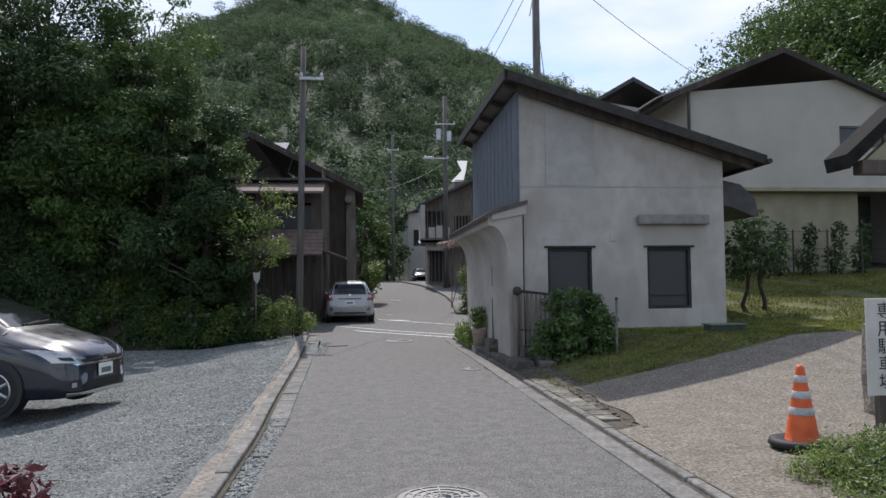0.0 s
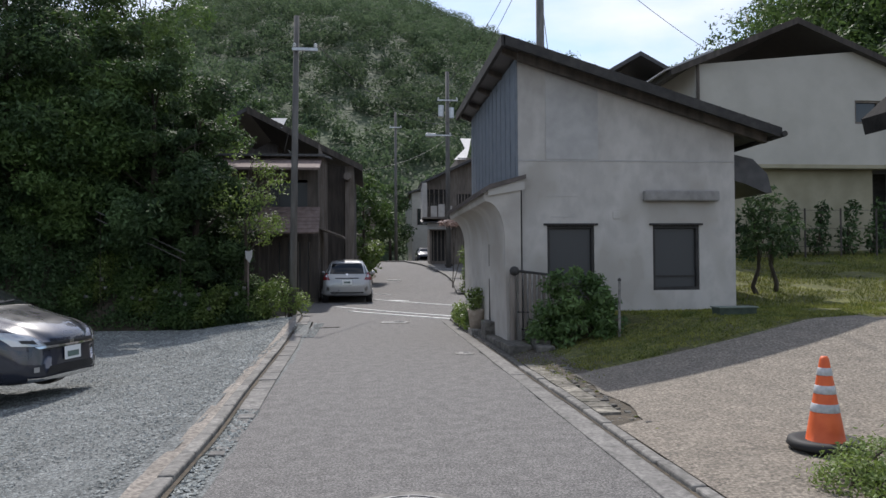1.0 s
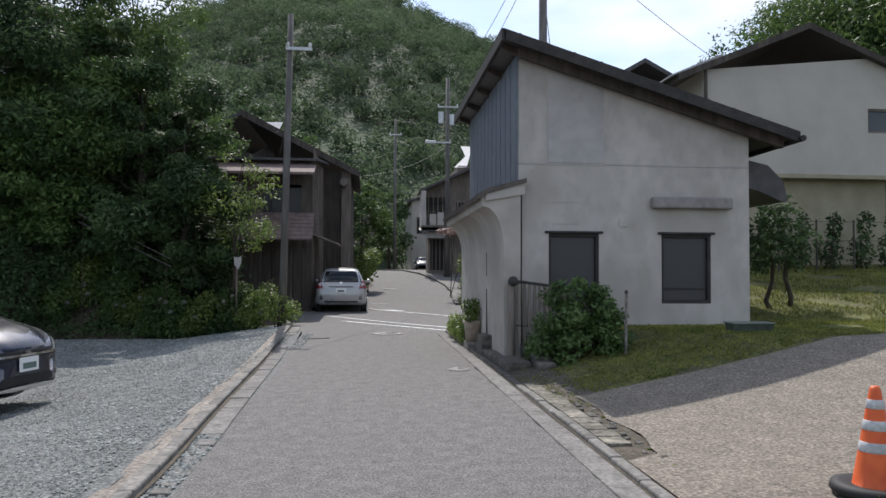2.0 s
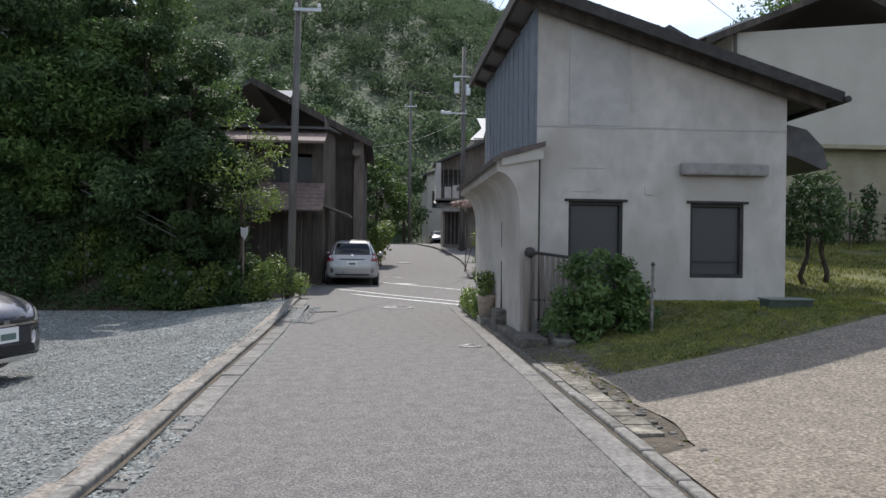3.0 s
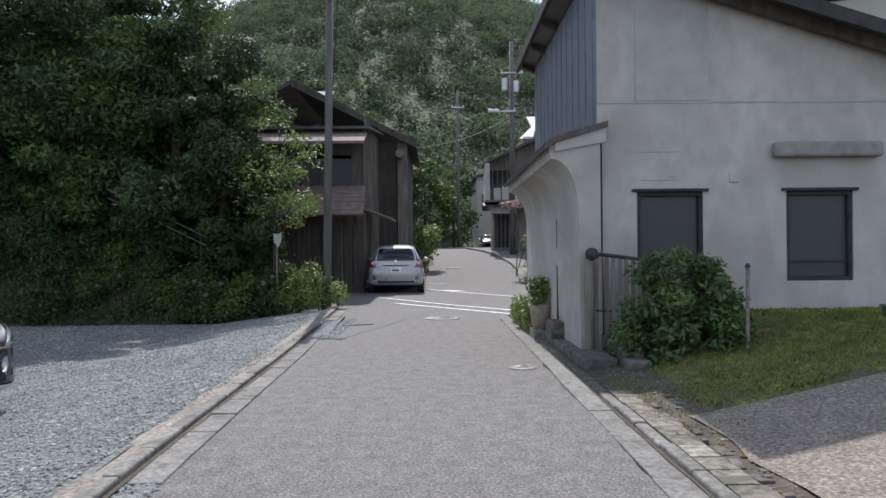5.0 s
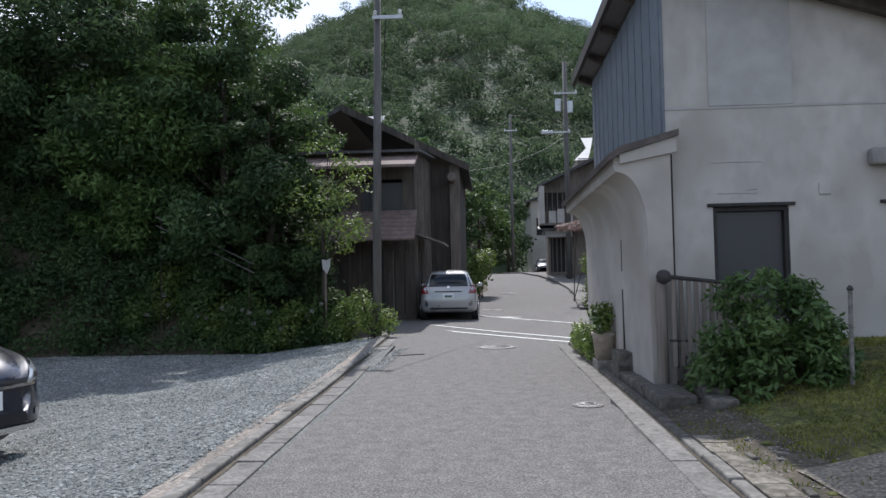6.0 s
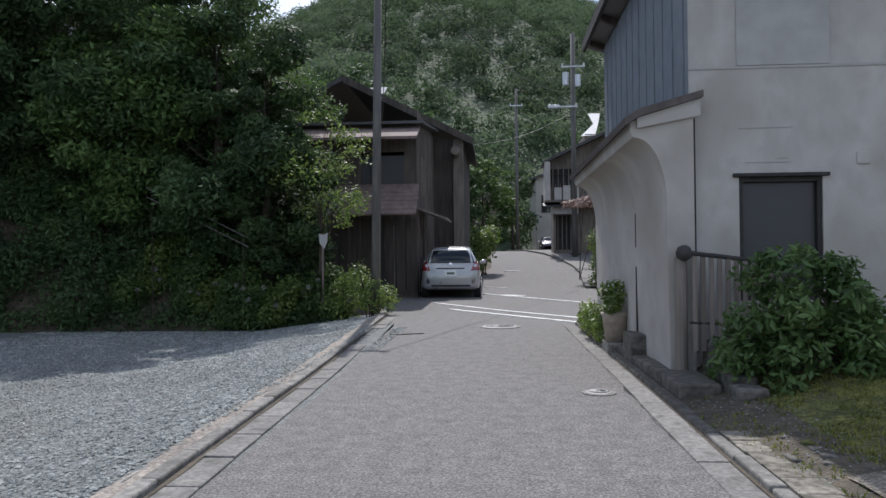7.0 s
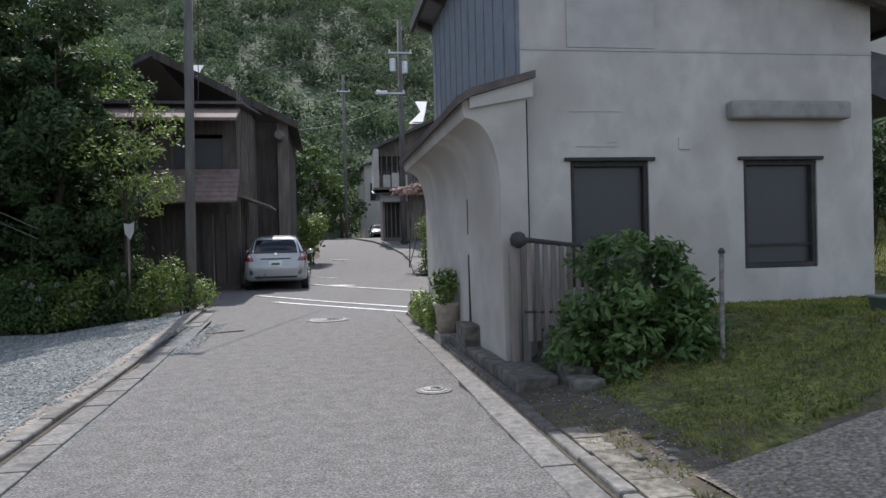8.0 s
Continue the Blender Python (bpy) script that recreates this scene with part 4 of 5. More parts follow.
sheet("pavement_far", list(np.arange(29.7, 60, 0.6)), lambda y: xr(y) + 0.15, lambda y: 7.5, lambda x, y: road_z(y) + 0.07, GUTTER, "grey concrete forecourt beside the rising street", "pavement", cols=8)

# crushed stone on the lot, and spill along the kerb
gs = np.random.default_rng(12)
N = 95000
py = 3.0 + 18.0 * gs.random(N) ** 1.35
px = -1.02 - 7.6 * gs.random(N) ** 1.15 + np.array([kerb_bend(b) for b in py])
ex = 2600
px = np.concatenate([px, gs.uniform(-0.71, -0.50, ex), gs.uniform(2.63, 3.3, ex // 2), gs.uniform(-1.08, -0.95, ex // 2)])
py = np.concatenate([py, gs.choice([gs.uniform(3.0, 7.2), 0], ex) * 0 + np.where(gs.random(ex) < 0.75, gs.uniform(3.0, 7.8, ex), gs.uniform(14.8, 18.2, ex)), gs.uniform(6.7, 11.8, ex // 2), gs.uniform(3.0, 18, ex // 2)])
N = len(px)
sz = gs.uniform(0.005, 0.013, N) * (0.75 + py / 14) * np.where(px > 0, 0.5, np.where((px > -0.72) & (py < 8), 1.5, 1.0))
octa = np.array([(1, 0, 0), (0, 1, 0), (-1, 0, 0), (0, -1, 0), (0, 0, 0.42), (0, 0, -0.6)], float)
of = np.array([(0, 1, 4), (1, 2, 4), (2, 3, 4), (3, 0, 4)])
rot = gs.uniform(0, 6.28, N)
jit = 1 + 0.45 * gs.normal(size=(N, 6, 3)).clip(-1.3, 1.3)
vv = octa[None] * jit * sz[:, None, None]
cx, sx_ = np.cos(rot)[:, None], np.sin(rot)[:, None]
vv = np.stack([vv[..., 0] * cx - vv[..., 1] * sx_, vv[..., 0] * sx_ + vv[..., 1] * cx, vv[..., 2]], -1)
base_z = np.where((px > -1) & (px < 0), 0.004, np.array([ground_z(a, min(b, 20.9)) + (0.05 if a < 0 else 0.022) for a, b in zip(px, py)]))
vv += np.stack([px, py, base_z], -1)[:, None, :]
ff = (of[None] + 6 * np.arange(N)[:, None, None]).reshape(-1, 3)
tagged(raw("gravel", vv.reshape(-1, 3), ff, STONE_CHIP), "crushed grey-blue stone spread over the parking lot", "gravel", kind="stuff")

# ---- cone, sign, steps, planter, trough, post, railing ----
ORANGE = mat("cone_orange", (0.62, 0.10, 0.025), (0.72, 0.14, 0.04), 9, 0.5, 0.08, 60, big=0.15)
REFLECT = mat("reflective_band", (0.42, 0.43, 0.44), (0.55, 0.56, 0.57), 40, 0.45, 0.1, 120)
CX, CY = 3.83, 5.53
CZ = ground_z(CX, CY) + 0.03
cone = thing("traffic_cone", (CX, CY, CZ), "orange traffic cone with three grey bands in a black weight ring", "traffic cone")


def cone_r(z):
    return 0.145 - (0.145 - 0.030) * z / 0.66


body = part("cone_body", lathe([(0.175, 0.0), (0.185, 0.02), (0.165, 0.035), (cone_r(0.05), 0.05)] + [(cone_r(z), z) for z in (0.15, 0.3, 0.45, 0.6, 0.65)] + [(0.022, 0.67), (0.008, 0.672)], (CX, CY, CZ), 28), ORANGE, cone, smooth=True)
for z0, z1 in ((0.275, 0.335), (0.405, 0.465), (0.535, 0.590)):
    part("band", lathe([(cone_r(z0) + 0.001, z0), (cone_r(z0) + 0.003, z0 + 0.002), (cone_r(z1) + 0.003, z1 - 0.002), (cone_r(z1) + 0.001, z1)], (CX, CY, CZ), 28), REFLECT, cone, "grey reflective band", True)
part("weight_ring", lathe([(0.17, 0.025), (0.235, 0.012), (0.262, 0.035), (0.25, 0.075), (0.20, 0.085), (0.155, 0.07)], (CX, CY, CZ), 28), BLACK, cone, "black rubber weight ring", True)

tagged(copy_thing(cone, pose(5.25, 44.0, road_z(44) + 0.10)), "orange traffic cone before the balcony house")

SIGN_WHITE = mat("sign_enamel", (0.58, 0.57, 0.54), (0.66, 0.65, 0.62), 6, 0.5, 0.05, 60, big=0.08, stain=(0.45, 0.42, 0.37), stain_at=0.68)
INK = plain("sign_ink", (0.03, 0.03, 0.035), 0.6)
SX, SY = 4.63, 5.60
SZ = ground_z(SX, SY)
sign = thing("parking_sign", (SX, SY, SZ), "upright white sign board with black writing on a dark post", "sign")
board = part("board", bx(SX - 0.165, SX + 0.165, SY - 0.015, SY + 0.005, 0.44, 1.25, 0.006), SIGN_WHITE, sign, "white enamel board")
part("post", bx(SX - 0.045, SX + 0.045, SY + 0.01, SY + 0.09, SZ - 0.05, 1.25, 0.006), WOOD_DARK, sign)
for k, ch in enumerate("専用駐車場"):
    cu = bpy.data.curves.new("writing", "FONT")
    cu.body, cu.size, cu.align_x, cu.extrude = ch, 0.145, "CENTER", 0.001
    cu.materials.append(INK)
    w = new("writing", cu)
    w.parent = board
    w.matrix_basis = pose(0, -0.018, 1.095 - k * 0.148 - SZ, 90, 0, 0)
rough = thing("stone_gatepost", (5.18, 6.5, SZ), "rough pale stone gatepost beside the pad", "stone post")
bm = bx(5.12, 5.24, 6.45, 6.60, 0.0, 0.98, 0.02)
bmesh.ops.subdivide_edges(bm, edges=bm.edges, cuts=3, use_grid_fill=True)
for v in bm.verts:
    v.co += Vector((noise.noise(v.co * 9), noise.noise(v.co * 9 + Vector((5, 0, 0))), 0)) * 0.03
part("stone", bm, YELLOW_CONC, rough)

steps = thing("stone_steps", (2.75, 12, 0), "dark mossy stone steps against the street wall", "steps")
for q in ((2.62, 2.98, 11.35, 12.15, -0.02, 0.17), (2.62, 2.86, 12.18, 13.1, -0.02, 0.15), (2.60, 2.80, 13.45, 13.95, 0.0, 0.36), (2.62, 2.86, 13.12, 14.6, -0.02, 0.14)):
    bm = bx(*q, 0.02)
    for v in bm.verts:
        v.co += Vector((noise.noise(v.co * 5), noise.noise(v.co * 5 + Vector((3, 0, 0))), noise.noise(v.co * 6))) * 0.012
    part("stone_block", bm, STONE_DARK, steps)
ret = thing("low_retaining_wall", (3.0, 11.5, 0), "low dark stone edge holding the flower bed", "low wall")
for k in range(5):
    bm = bx(3.0 + k * 0.02, 3.25, 11.0 + k * 0.27, 11.25 + k * 0.27, -0.02, 0.20 + 0.06 * k, 0.03)
    for v in bm.verts:
        v.co += Vector((noise.noise(v.co * 6), noise.noise(v.co * 6 + Vector((3, 0, 0))), noise.noise(v.co * 6))) * 0.02
    part("stone", bm, STONE_DARK, ret)

POT = mat("clay_pot", (0.30, 0.25, 0.20), (0.42, 0.36, 0.30), 12, 0.85, 0.2, 60)
planter = thing("planter_pot", (2.64, 14.75, 0.02), "pale clay planter with leafy green plants by the wall", "planter")
part("pot", lathe([(0.13, 0.0), (0.17, 0.32), (0.185, 0.34), (0.185, 0.38), (0.15, 0.38), (0.145, 0.33)], (2.64, 14.75, 0.14), 18), POT, planter, smooth=True)
part("kerb_box", bx(2.50, 2.76, 14.5, 15.0, -0.02, 0.14, 0.015), CONCRETE, planter)
v_, f_ = leaf_cloud([(2.62, 14.75, 0.78, 0.17, 0.2, 0.17), (2.68, 15.0, 0.66, 0.12, 0.2, 0.16), (2.58, 14.6, 0.62, 0.12, 0.14, 0.12)], 420, 0.045, 31)
raw("foliage", v_, f_, LEAF_LIGHT, planter)
v_, f_ = leaf_cloud([(2.56, 16.2, 0.30, 0.18, 0.5, 0.26), (2.56, 15.5, 0.22, 0.12, 0.4, 0.18), (2.58, 17.2, 0.26, 0.16, 0.5, 0.22)], 1100, 0.04, 32)
tagged(raw("wall_weeds", v_, f_, LEAF_LIGHT), "yellow-green weeds spilling over the kerb", "weeds", kind="stuff")

trough = thing("flower_trough", (6.1, 11.25, 0.5), "low dark green flower trough on the lawn", "planter")
tz = ground_z(6.1, 11.25)
part("trough_body", prism([(11.14, tz), (11.36, tz), (11.39, tz + 0.12), (11.11, tz + 0.12)], 5.80, 6.38, axis="x"), mat("trough_green", (0.05, 0.07, 0.055), (0.08, 0.105, 0.085), 10, 0.7), trough)
part("rim", bx(5.78, 6.40, 11.09, 11.41, tz + 0.12, tz + 0.14, 0.006), mat("trough_rim", (0.14, 0.17, 0.14), (0.2, 0.23, 0.2), 10, 0.7), trough)

pz = ground_z(4.2, 11.0)
marker = thing("marker_post", (4.2, 11.0, pz), "thin grey marker post standing in the grass", "post")
part("pole", tube([(4.2, 11.0, pz - 0.05), (4.21, 11.0, 1.13)], 0.019, 10), CONCRETE, marker)
part("cap", lathe([(0.026, 0), (0.028, 0.02), (0.012, 0.045)], (4.21, 11.0, 1.13), 10), WOOD_BLACK, marker)

railing = thing("garden_railing", (3.3, 12.15, 0.3), "dark slatted garden railing leaning by the house corner", "railing")
part("top_rail", tube([(2.90, 12.12, 1.28), (3.75, 12.18, 1.17)], 0.022, 8), WOOD_BLACK, railing)
part("low_rail", tube([(2.92, 12.13, 0.62), (3.75, 12.19, 0.58)], 0.012, 8), WOOD_BLACK, railing)
for k in range(11):
    xk = 2.95 + k * 0.077
    part("slat", bx(xk, xk + 0.044, 12.13, 12.15, 0.35, 1.25 - k * 0.009), WOOD_GREY, railing)

# ---- utility poles and wires ----


def pole(x, y, h, r, arms, label, lean=0.0):
    z = ground_z(x, y)
    p = thing("utility_pole", (x, y, z), label, "utility pole", "utility poles")
    part("shaft", tube([(x, y, z - 0.1), (x + lean, y, z + h)], [r, r * 0.72], 14), POLE_CONC, p, smooth=True)
    for dz, a, b in arms:
        arm = part("crossarm", bx(x + a, x + b, y - 0.16, y - 0.10, z + dz - 0.04, z + dz + 0.04), STEEL, p)
        for k in range(2):
            xi = x + a + 0.06 + k * (b - a - 0.12)
            part("insulator", lathe([(0.02, 0), (0.05, 0.03), (0.035, 0.06), (0.05, 0.09), (0.02, 0.13)], (xi, y - 0.13, z + dz + 0.04), 8), PAINT_LINE, arm)
    return p


pole(-1.53, 21.0, 8.3, 0.105, [(7.35, 0.03, 0.72)], "slim grey concrete utility pole at the corner of the lot", 0.14)
p2 = pole(5.15, 43.2, 11.5, 0.15, [(7.75, -1.25, 0.2), (9.8, -0.6, 0.6)], "concrete utility pole with a lamp and transformer")
part("street_lamp_head", bx(3.85, 4.45, 42.9, 43.15, 8.75, 8.93, 0.03), STEEL, p2)
part("transformer", tube([(4.75, 42.9, 9.9), (4.75, 42.9, 10.55)], 0.16, 12), STEEL, p2)
part("transformer", tube([(5.35, 42.8, 9.8), (5.35, 42.8, 10.4)], 0.14, 12), STEEL, p2)
p3 = pole(6.15, 24.0, 13.5, 0.16, [(12.4, -0.25, 0.3)], "tall concrete utility pole behind the white house")
part("bracket", tube([(5.9, 23.85, 10.4), (6.05, 23.85, 11.2), (5.95, 23.85, 12.0)], 0.02, 6), STEEL, p3)
pole(2.8, 62, 12.5, 0.14, [(11.2, -0.5, 0.5)], "slender pole far along the street")


def cable(a, b, sag, label="thin black overhead cable"):
    A, B = Vector(a), Vector(b)
    pts = [A.lerp(B, k / 16) - Vector((0, 0, sag * 4 * (k / 16) * (1 - k / 16))) for k in range(17)]
    tagged(part("overhead_cable", tube(pts, 0.012, 5), WIRE), label, "cable", "overhead cables")


for a, b, s_ in (((5.15, 43.1, 11.9), (6.15, 24, 12.5), 0.5), ((5.3, 43.1, 11.0), (6.3, 24, 12.2), 0.6), ((6.15, 24, 12.6), (3.2, -6, 13.2), 0.8), ((6.4, 24, 12.5), (24, 40, 11), 0.6), ((-0.9, 20.9, 7.5), (5.15, 43, 9.6), 0.8), ((-1.2, 20.9, 7.4), (-3.2, 33, 6.0), 0.4), ((5.1, 43, 8.6), (-0.2, 34, 5.6), 0.4), ((6.0, 24, 12.0), (5.2, 18.2, 4.6), 0.1), ((5.15, 43, 11), (2.8, 62, 14), 0.5)):
    cable(a, b, s_)

# ---- parked cars ----
from mathutils.bvhtree import BVHTree

CAR_SILVER = mat("silver_paint", (0.40, 0.405, 0.41), (0.42, 0.425, 0.43), 1.5, 0.34, 0, big=0.02, coat=1.0, metal=0.35)
CAR_NAVY = mat("dark_blue_grey_paint", (0.012, 0.014, 0.026), (0.014, 0.017, 0.030), 3, 0.30, 0, big=0.03, coat=1.0)
CAR_GLASS = plain("car_glass", (0.012, 0.014, 0.016), 0.07, spec=0.5)
CHROME = plain("chrome", (0.75, 0.75, 0.76), 0.12, 1.0)
LAMP_CLEAR = plain("lamp_lens", (0.42, 0.44, 0.46), 0.14, 0.5, coat=1.0)
LAMP_RED = plain("tail_lamp", (0.20, 0.016, 0.02), 0.15, coat=1.0)
TRIM = plain("black_trim", (0.015, 0.015, 0.016), 0.5)
PLATE = plain("plate_white", (0.78, 0.79, 0.78), 0.5)
ALLOY = plain("alloy", (0.48, 0.48, 0.49), 0.32, 0.8)
PLATE_BAR = plain("plate_bar", (0.12, 0.17, 0.15), 0.6)


def catmull(rows, n):
    """Even resampling of rows of numbers by a smooth curve."""
    r = np.array(rows, float)
    out = []
    for i in range(len(r) - 1):
        p0, p1, p2, p3 = r[max(i - 1, 0)], r[i], r[i + 1], r[min(i + 2, len(r) - 1)]
        for k in range(n):
            t = k / n
            m1, m2 = (p2 - p0) / 2, (p3 - p1) / 2
            out.append((2 * t ** 3 - 3 * t ** 2 + 1) * p1 + (t ** 3 - 2 * t ** 2 + t) * m1 + (-2 * t ** 3 + 3 * t ** 2) * p2 + (t ** 3 - t ** 2) * m2)
    out.append(r[-1])
    return np.array(out)


def car_shell(stations):
    """Body grid; a station is y, lower half-width, belt half-width, roof half-width, underside, belt height, top height."""
    st = catmull(stations, 5)
    rings = []
    for y, wl_, wb, wr, z0, zb, zt in st:
        half = [(0.0, z0), (wl_ * 0.80, z0), (wl_ * 0.97, z0 + 0.06), (wl_ * 1.0, z0 + 0.2), (wb * 1.0, zb - 0.18), (wb * 0.985, zb - 0.02), (wb * 0.95, zb + 0.02),
                ((wb * 0.94 + wr) / 2, (zb + zt) / 2), (wr, zt - 0.075), (wr * 0.9, zt - 0.03), (wr * 0.6, zt - 0.008), (0.0, zt)]
        full = [(x, z) for x, z in half] + [(-x, z) for x, z in half[-2:0:-1]]
        rings.append([(x, y, z) for x, z in full])
    k = len(rings[0])
    vs = [p for r in rings for p in r]
    fs = [(i * k + j, i * k + (j + 1) % k, (i + 1) * k + (j + 1) % k, (i + 1) * k + j) for i in range(len(rings) - 1) for j in range(k)]
    fs += [tuple(range(k))[::-1], tuple((len(rings) - 1) * k + j for j in range(k))]
    return vs, fs


def on_body(tree, name, corners, way, material, parent, lift=0.006, n=10, label=""):
    """A skin laid on the body: four corners thrown along way."""
    c = [Vector(p) for p in corners]
    way = Vector(way).normalized()
    grid = {}
    bm = bmesh.new()
    for i in range(n + 1):
        for j in range(n + 1):
            a, b = i / n, j / n
            p = c[0] * (1 - a) * (1 - b) + c[1] * a * (1 - b) + c[2] * a * b + c[3] * (1 - a) * b
            hit, nor, _, _ = tree.ray_cast(p - way * 3, way)
            if hit:
                if nor.dot(way) > 0:
                    nor = -nor
                grid[i, j] = bm.verts.new(hit + nor * lift)
    for i in range(n):
        for j in range(n):
            q = [grid.get(t) for t in ((i, j), (i + 1, j), (i + 1, j + 1), (i, j + 1))]
            if all(q):
                bm.faces.new(q)
    bmesh.ops.recalc_face_normals(bm, faces=bm.faces)
    return part(name, bm, material, parent, label, True)


def wheel(parent, x, y, r, side):
    tyre = part("wheel", tube([(x - 0.10, y, r), (x - 0.085, y, r), (x + 0.085, y, r), (x + 0.10, y, r)], [r - 0.03, r, r, r - 0.03], 28), BLACK, parent, "black tyre with an alloy rim")
    f = x + side * 0.102
    part("rim", tube([(f - side * 0.02, y, r), (f, y, r), (f + side * 0.004, y, r)], [r * 0.66, r * 0.66, r * 0.60], 28), TRIM, tyre)
    for k in range(7):
        a = k * 2 * math.pi / 7
        part("spoke", tube([(f + side * 0.008, y + 0.05 * math.cos(a), r + 0.05 * math.sin(a)), (f + side * 0.008, y + r * 0.62 * math.cos(a), r + r * 0.62 * math.sin(a))], [0.03, 0.022], 6), ALLOY, tyre)
    part("hub", tube([(f, y, r), (f + side * 0.015, y, r)], [0.06, 0.05], 14), ALLOY, tyre)
    bm = tube([(f, y, r), (f + side * 0.01, y, r)], [r * 0.68, r * 0.64], 28, caps=False)
    part("rim_lip", bm, ALLOY, tyre)


def finish(car, vs, fs, paint):
    body = raw("body", vs, fs, paint, car, smooth=True)
    return body, BVHTree.FromPolygons([Vector(v) for v in vs], fs)


# hatchback, rear at y = 0, nose towards +y
hatch = thing("hatchback_car", (0, 0, 0), "silver-white compact hatchback parked with its tail to the crossing", "car")
vs, fs = car_shell([(0.0, 0.60, 0.62, 0.50, 0.36, 0.60, 0.72), (0.03, 0.74, 0.74, 0.62, 0.30, 0.72, 0.86), (0.10, 0.82, 0.81, 0.66, 0.26, 0.88, 1.00), (0.20, 0.845, 0.835, 0.67, 0.24, 0.90, 1.17), (0.38, 0.85, 0.845, 0.62, 0.22, 0.92, 1.38), (0.58, 0.85, 0.845, 0.585, 0.20, 0.93, 1.46), (1.2, 0.85, 0.848, 0.58, 0.20, 0.93, 1.51), (1.9, 0.85, 0.848, 0.57, 0.20, 0.92, 1.49), (2.35, 0.85, 0.845, 0.50, 0.20, 0.92, 1.38), (2.85, 0.845, 0.83, 0.60, 0.20, 0.90, 1.02), (3.4, 0.82, 0.79, 0.55, 0.22, 0.82, 0.92), (3.72, 0.74, 0.70, 0.45, 0.26, 0.66, 0.76), (3.85, 0.50, 0.48, 0.3, 0.36, 0.52, 0.58)])
hbody, ht = finish(hatch, vs, fs, CAR_SILVER)
B = (0, 1, 0)
on_body(ht, "rear_window", [(-0.69, 0, 1.01), (0.69, 0, 1.01), (0.57, 0, 1.37), (-0.57, 0, 1.37)], B, CAR_GLASS, hbody, label="dark rear window")
on_body(ht, "spoiler", [(-0.47, 0, 1.37), (0.47, 0, 1.37), (0.42, 0, 1.42), (-0.42, 0, 1.42)], B, CAR_SILVER, hbody, 0.02)
for s in (-1, 1):
    on_body(ht, "tail_light", [(s * 0.58, 0, 0.80), (s * 0.84, 0, 0.80), (s * 0.77, 0, 1.06), (s * 0.70, 0, 1.06)], B, LAMP_RED, hbody, 0.012, label="red tail light cluster")
    on_body(ht, "lamp_inset", [(s * 0.66, 0, 0.90), (s * 0.74, 0, 0.90), (s * 0.73, 0, 0.98), (s * 0.69, 0, 0.98)], B, LAMP_CLEAR, hbody, 0.018)
    on_body(ht, "side_window", [(s * 1, 0.42, 1.02), (s * 1, 2.30, 0.98), (s * 1, 1.95, 1.38), (s * 1, 0.62, 1.39)], (-s, 0, 0), CAR_GLASS, hbody, n=14)
    on_body(ht, "door_seam", [(s * 1, 1.28, 0.32), (s * 1, 1.30, 0.32), (s * 1, 1.30, 0.95), (s * 1, 1.28, 0.95)], (-s, 0, 0), TRIM, hbody, 0.003, 6)
    part("mirror", tube([(s * 0.84, 2.25, 0.99), (s * 0.93, 2.25, 1.02), (s * 1.02, 2.24, 1.02)], [0.04, 0.075, 0.05], 10), CAR_SILVER, hatch, smooth=True)
    for yw in (0.62, 3.10):
        wheel(hatch, s * 0.762, yw, 0.295, s)
        part("wheel_arch", tube([(s * 0.70, yw, 0.31), (s * 0.856, yw, 0.31)], 0.345, 28), TRIM, hatch)
hpl = on_body(ht, "number_plate", [(-0.175, 0, 0.64), (0.175, 0, 0.64), (0.175, 0, 0.81), (-0.175, 0, 0.81)], B, PLATE, hbody, 0.014, 3, "white number plate")
on_body(ht, "plate_writing", [(-0.11, 0, 0.69), (0.11, 0, 0.69), (0.11, 0, 0.75), (-0.11, 0, 0.75)], B, PLATE_BAR, hpl, 0.018, 2)
on_body(ht, "tailgate_handle", [(-0.40, 0, 0.845), (0.40, 0, 0.845), (0.40, 0, 0.875), (-0.40, 0, 0.875)], B, TRIM, hbody, 0.010)
on_body(ht, "lower_valance", [(-0.55, 0, 0.34), (0.55, 0, 0.34), (0.58, 0, 0.39), (-0.58, 0, 0.39)], B, TRIM, hbody, 0.006)
on_body(ht, "rear_emblem", [(-0.045, 0, 0.96), (0.045, 0, 0.96), (0.03, 0, 1.02), (-0.03, 0, 1.02)], B, CHROME, hbody, 0.012, 3)
on_body(ht, "windscreen", [(-0.60, 4, 1.05), (0.60, 4, 1.05), (0.54, 4, 1.42), (-0.54, 4, 1.42)], (0, -1, 0), CAR_GLASS, hbody)
hatch.matrix_basis = pose(-0.2, 26.25, 0.05, 0.4, 0, 1.0)
far_car = copy_thing(hatch, pose(6.3, 80.0, ground_z(6.3, 80), 0, 0, 180))
far_car["label"] = "dark compact car parked far along the street"
for _c in far_car.children:
    if _c.name.startswith("body"):
        _c.data = _c.data.copy()
        _c.data.materials[0] = CAR_NAVY

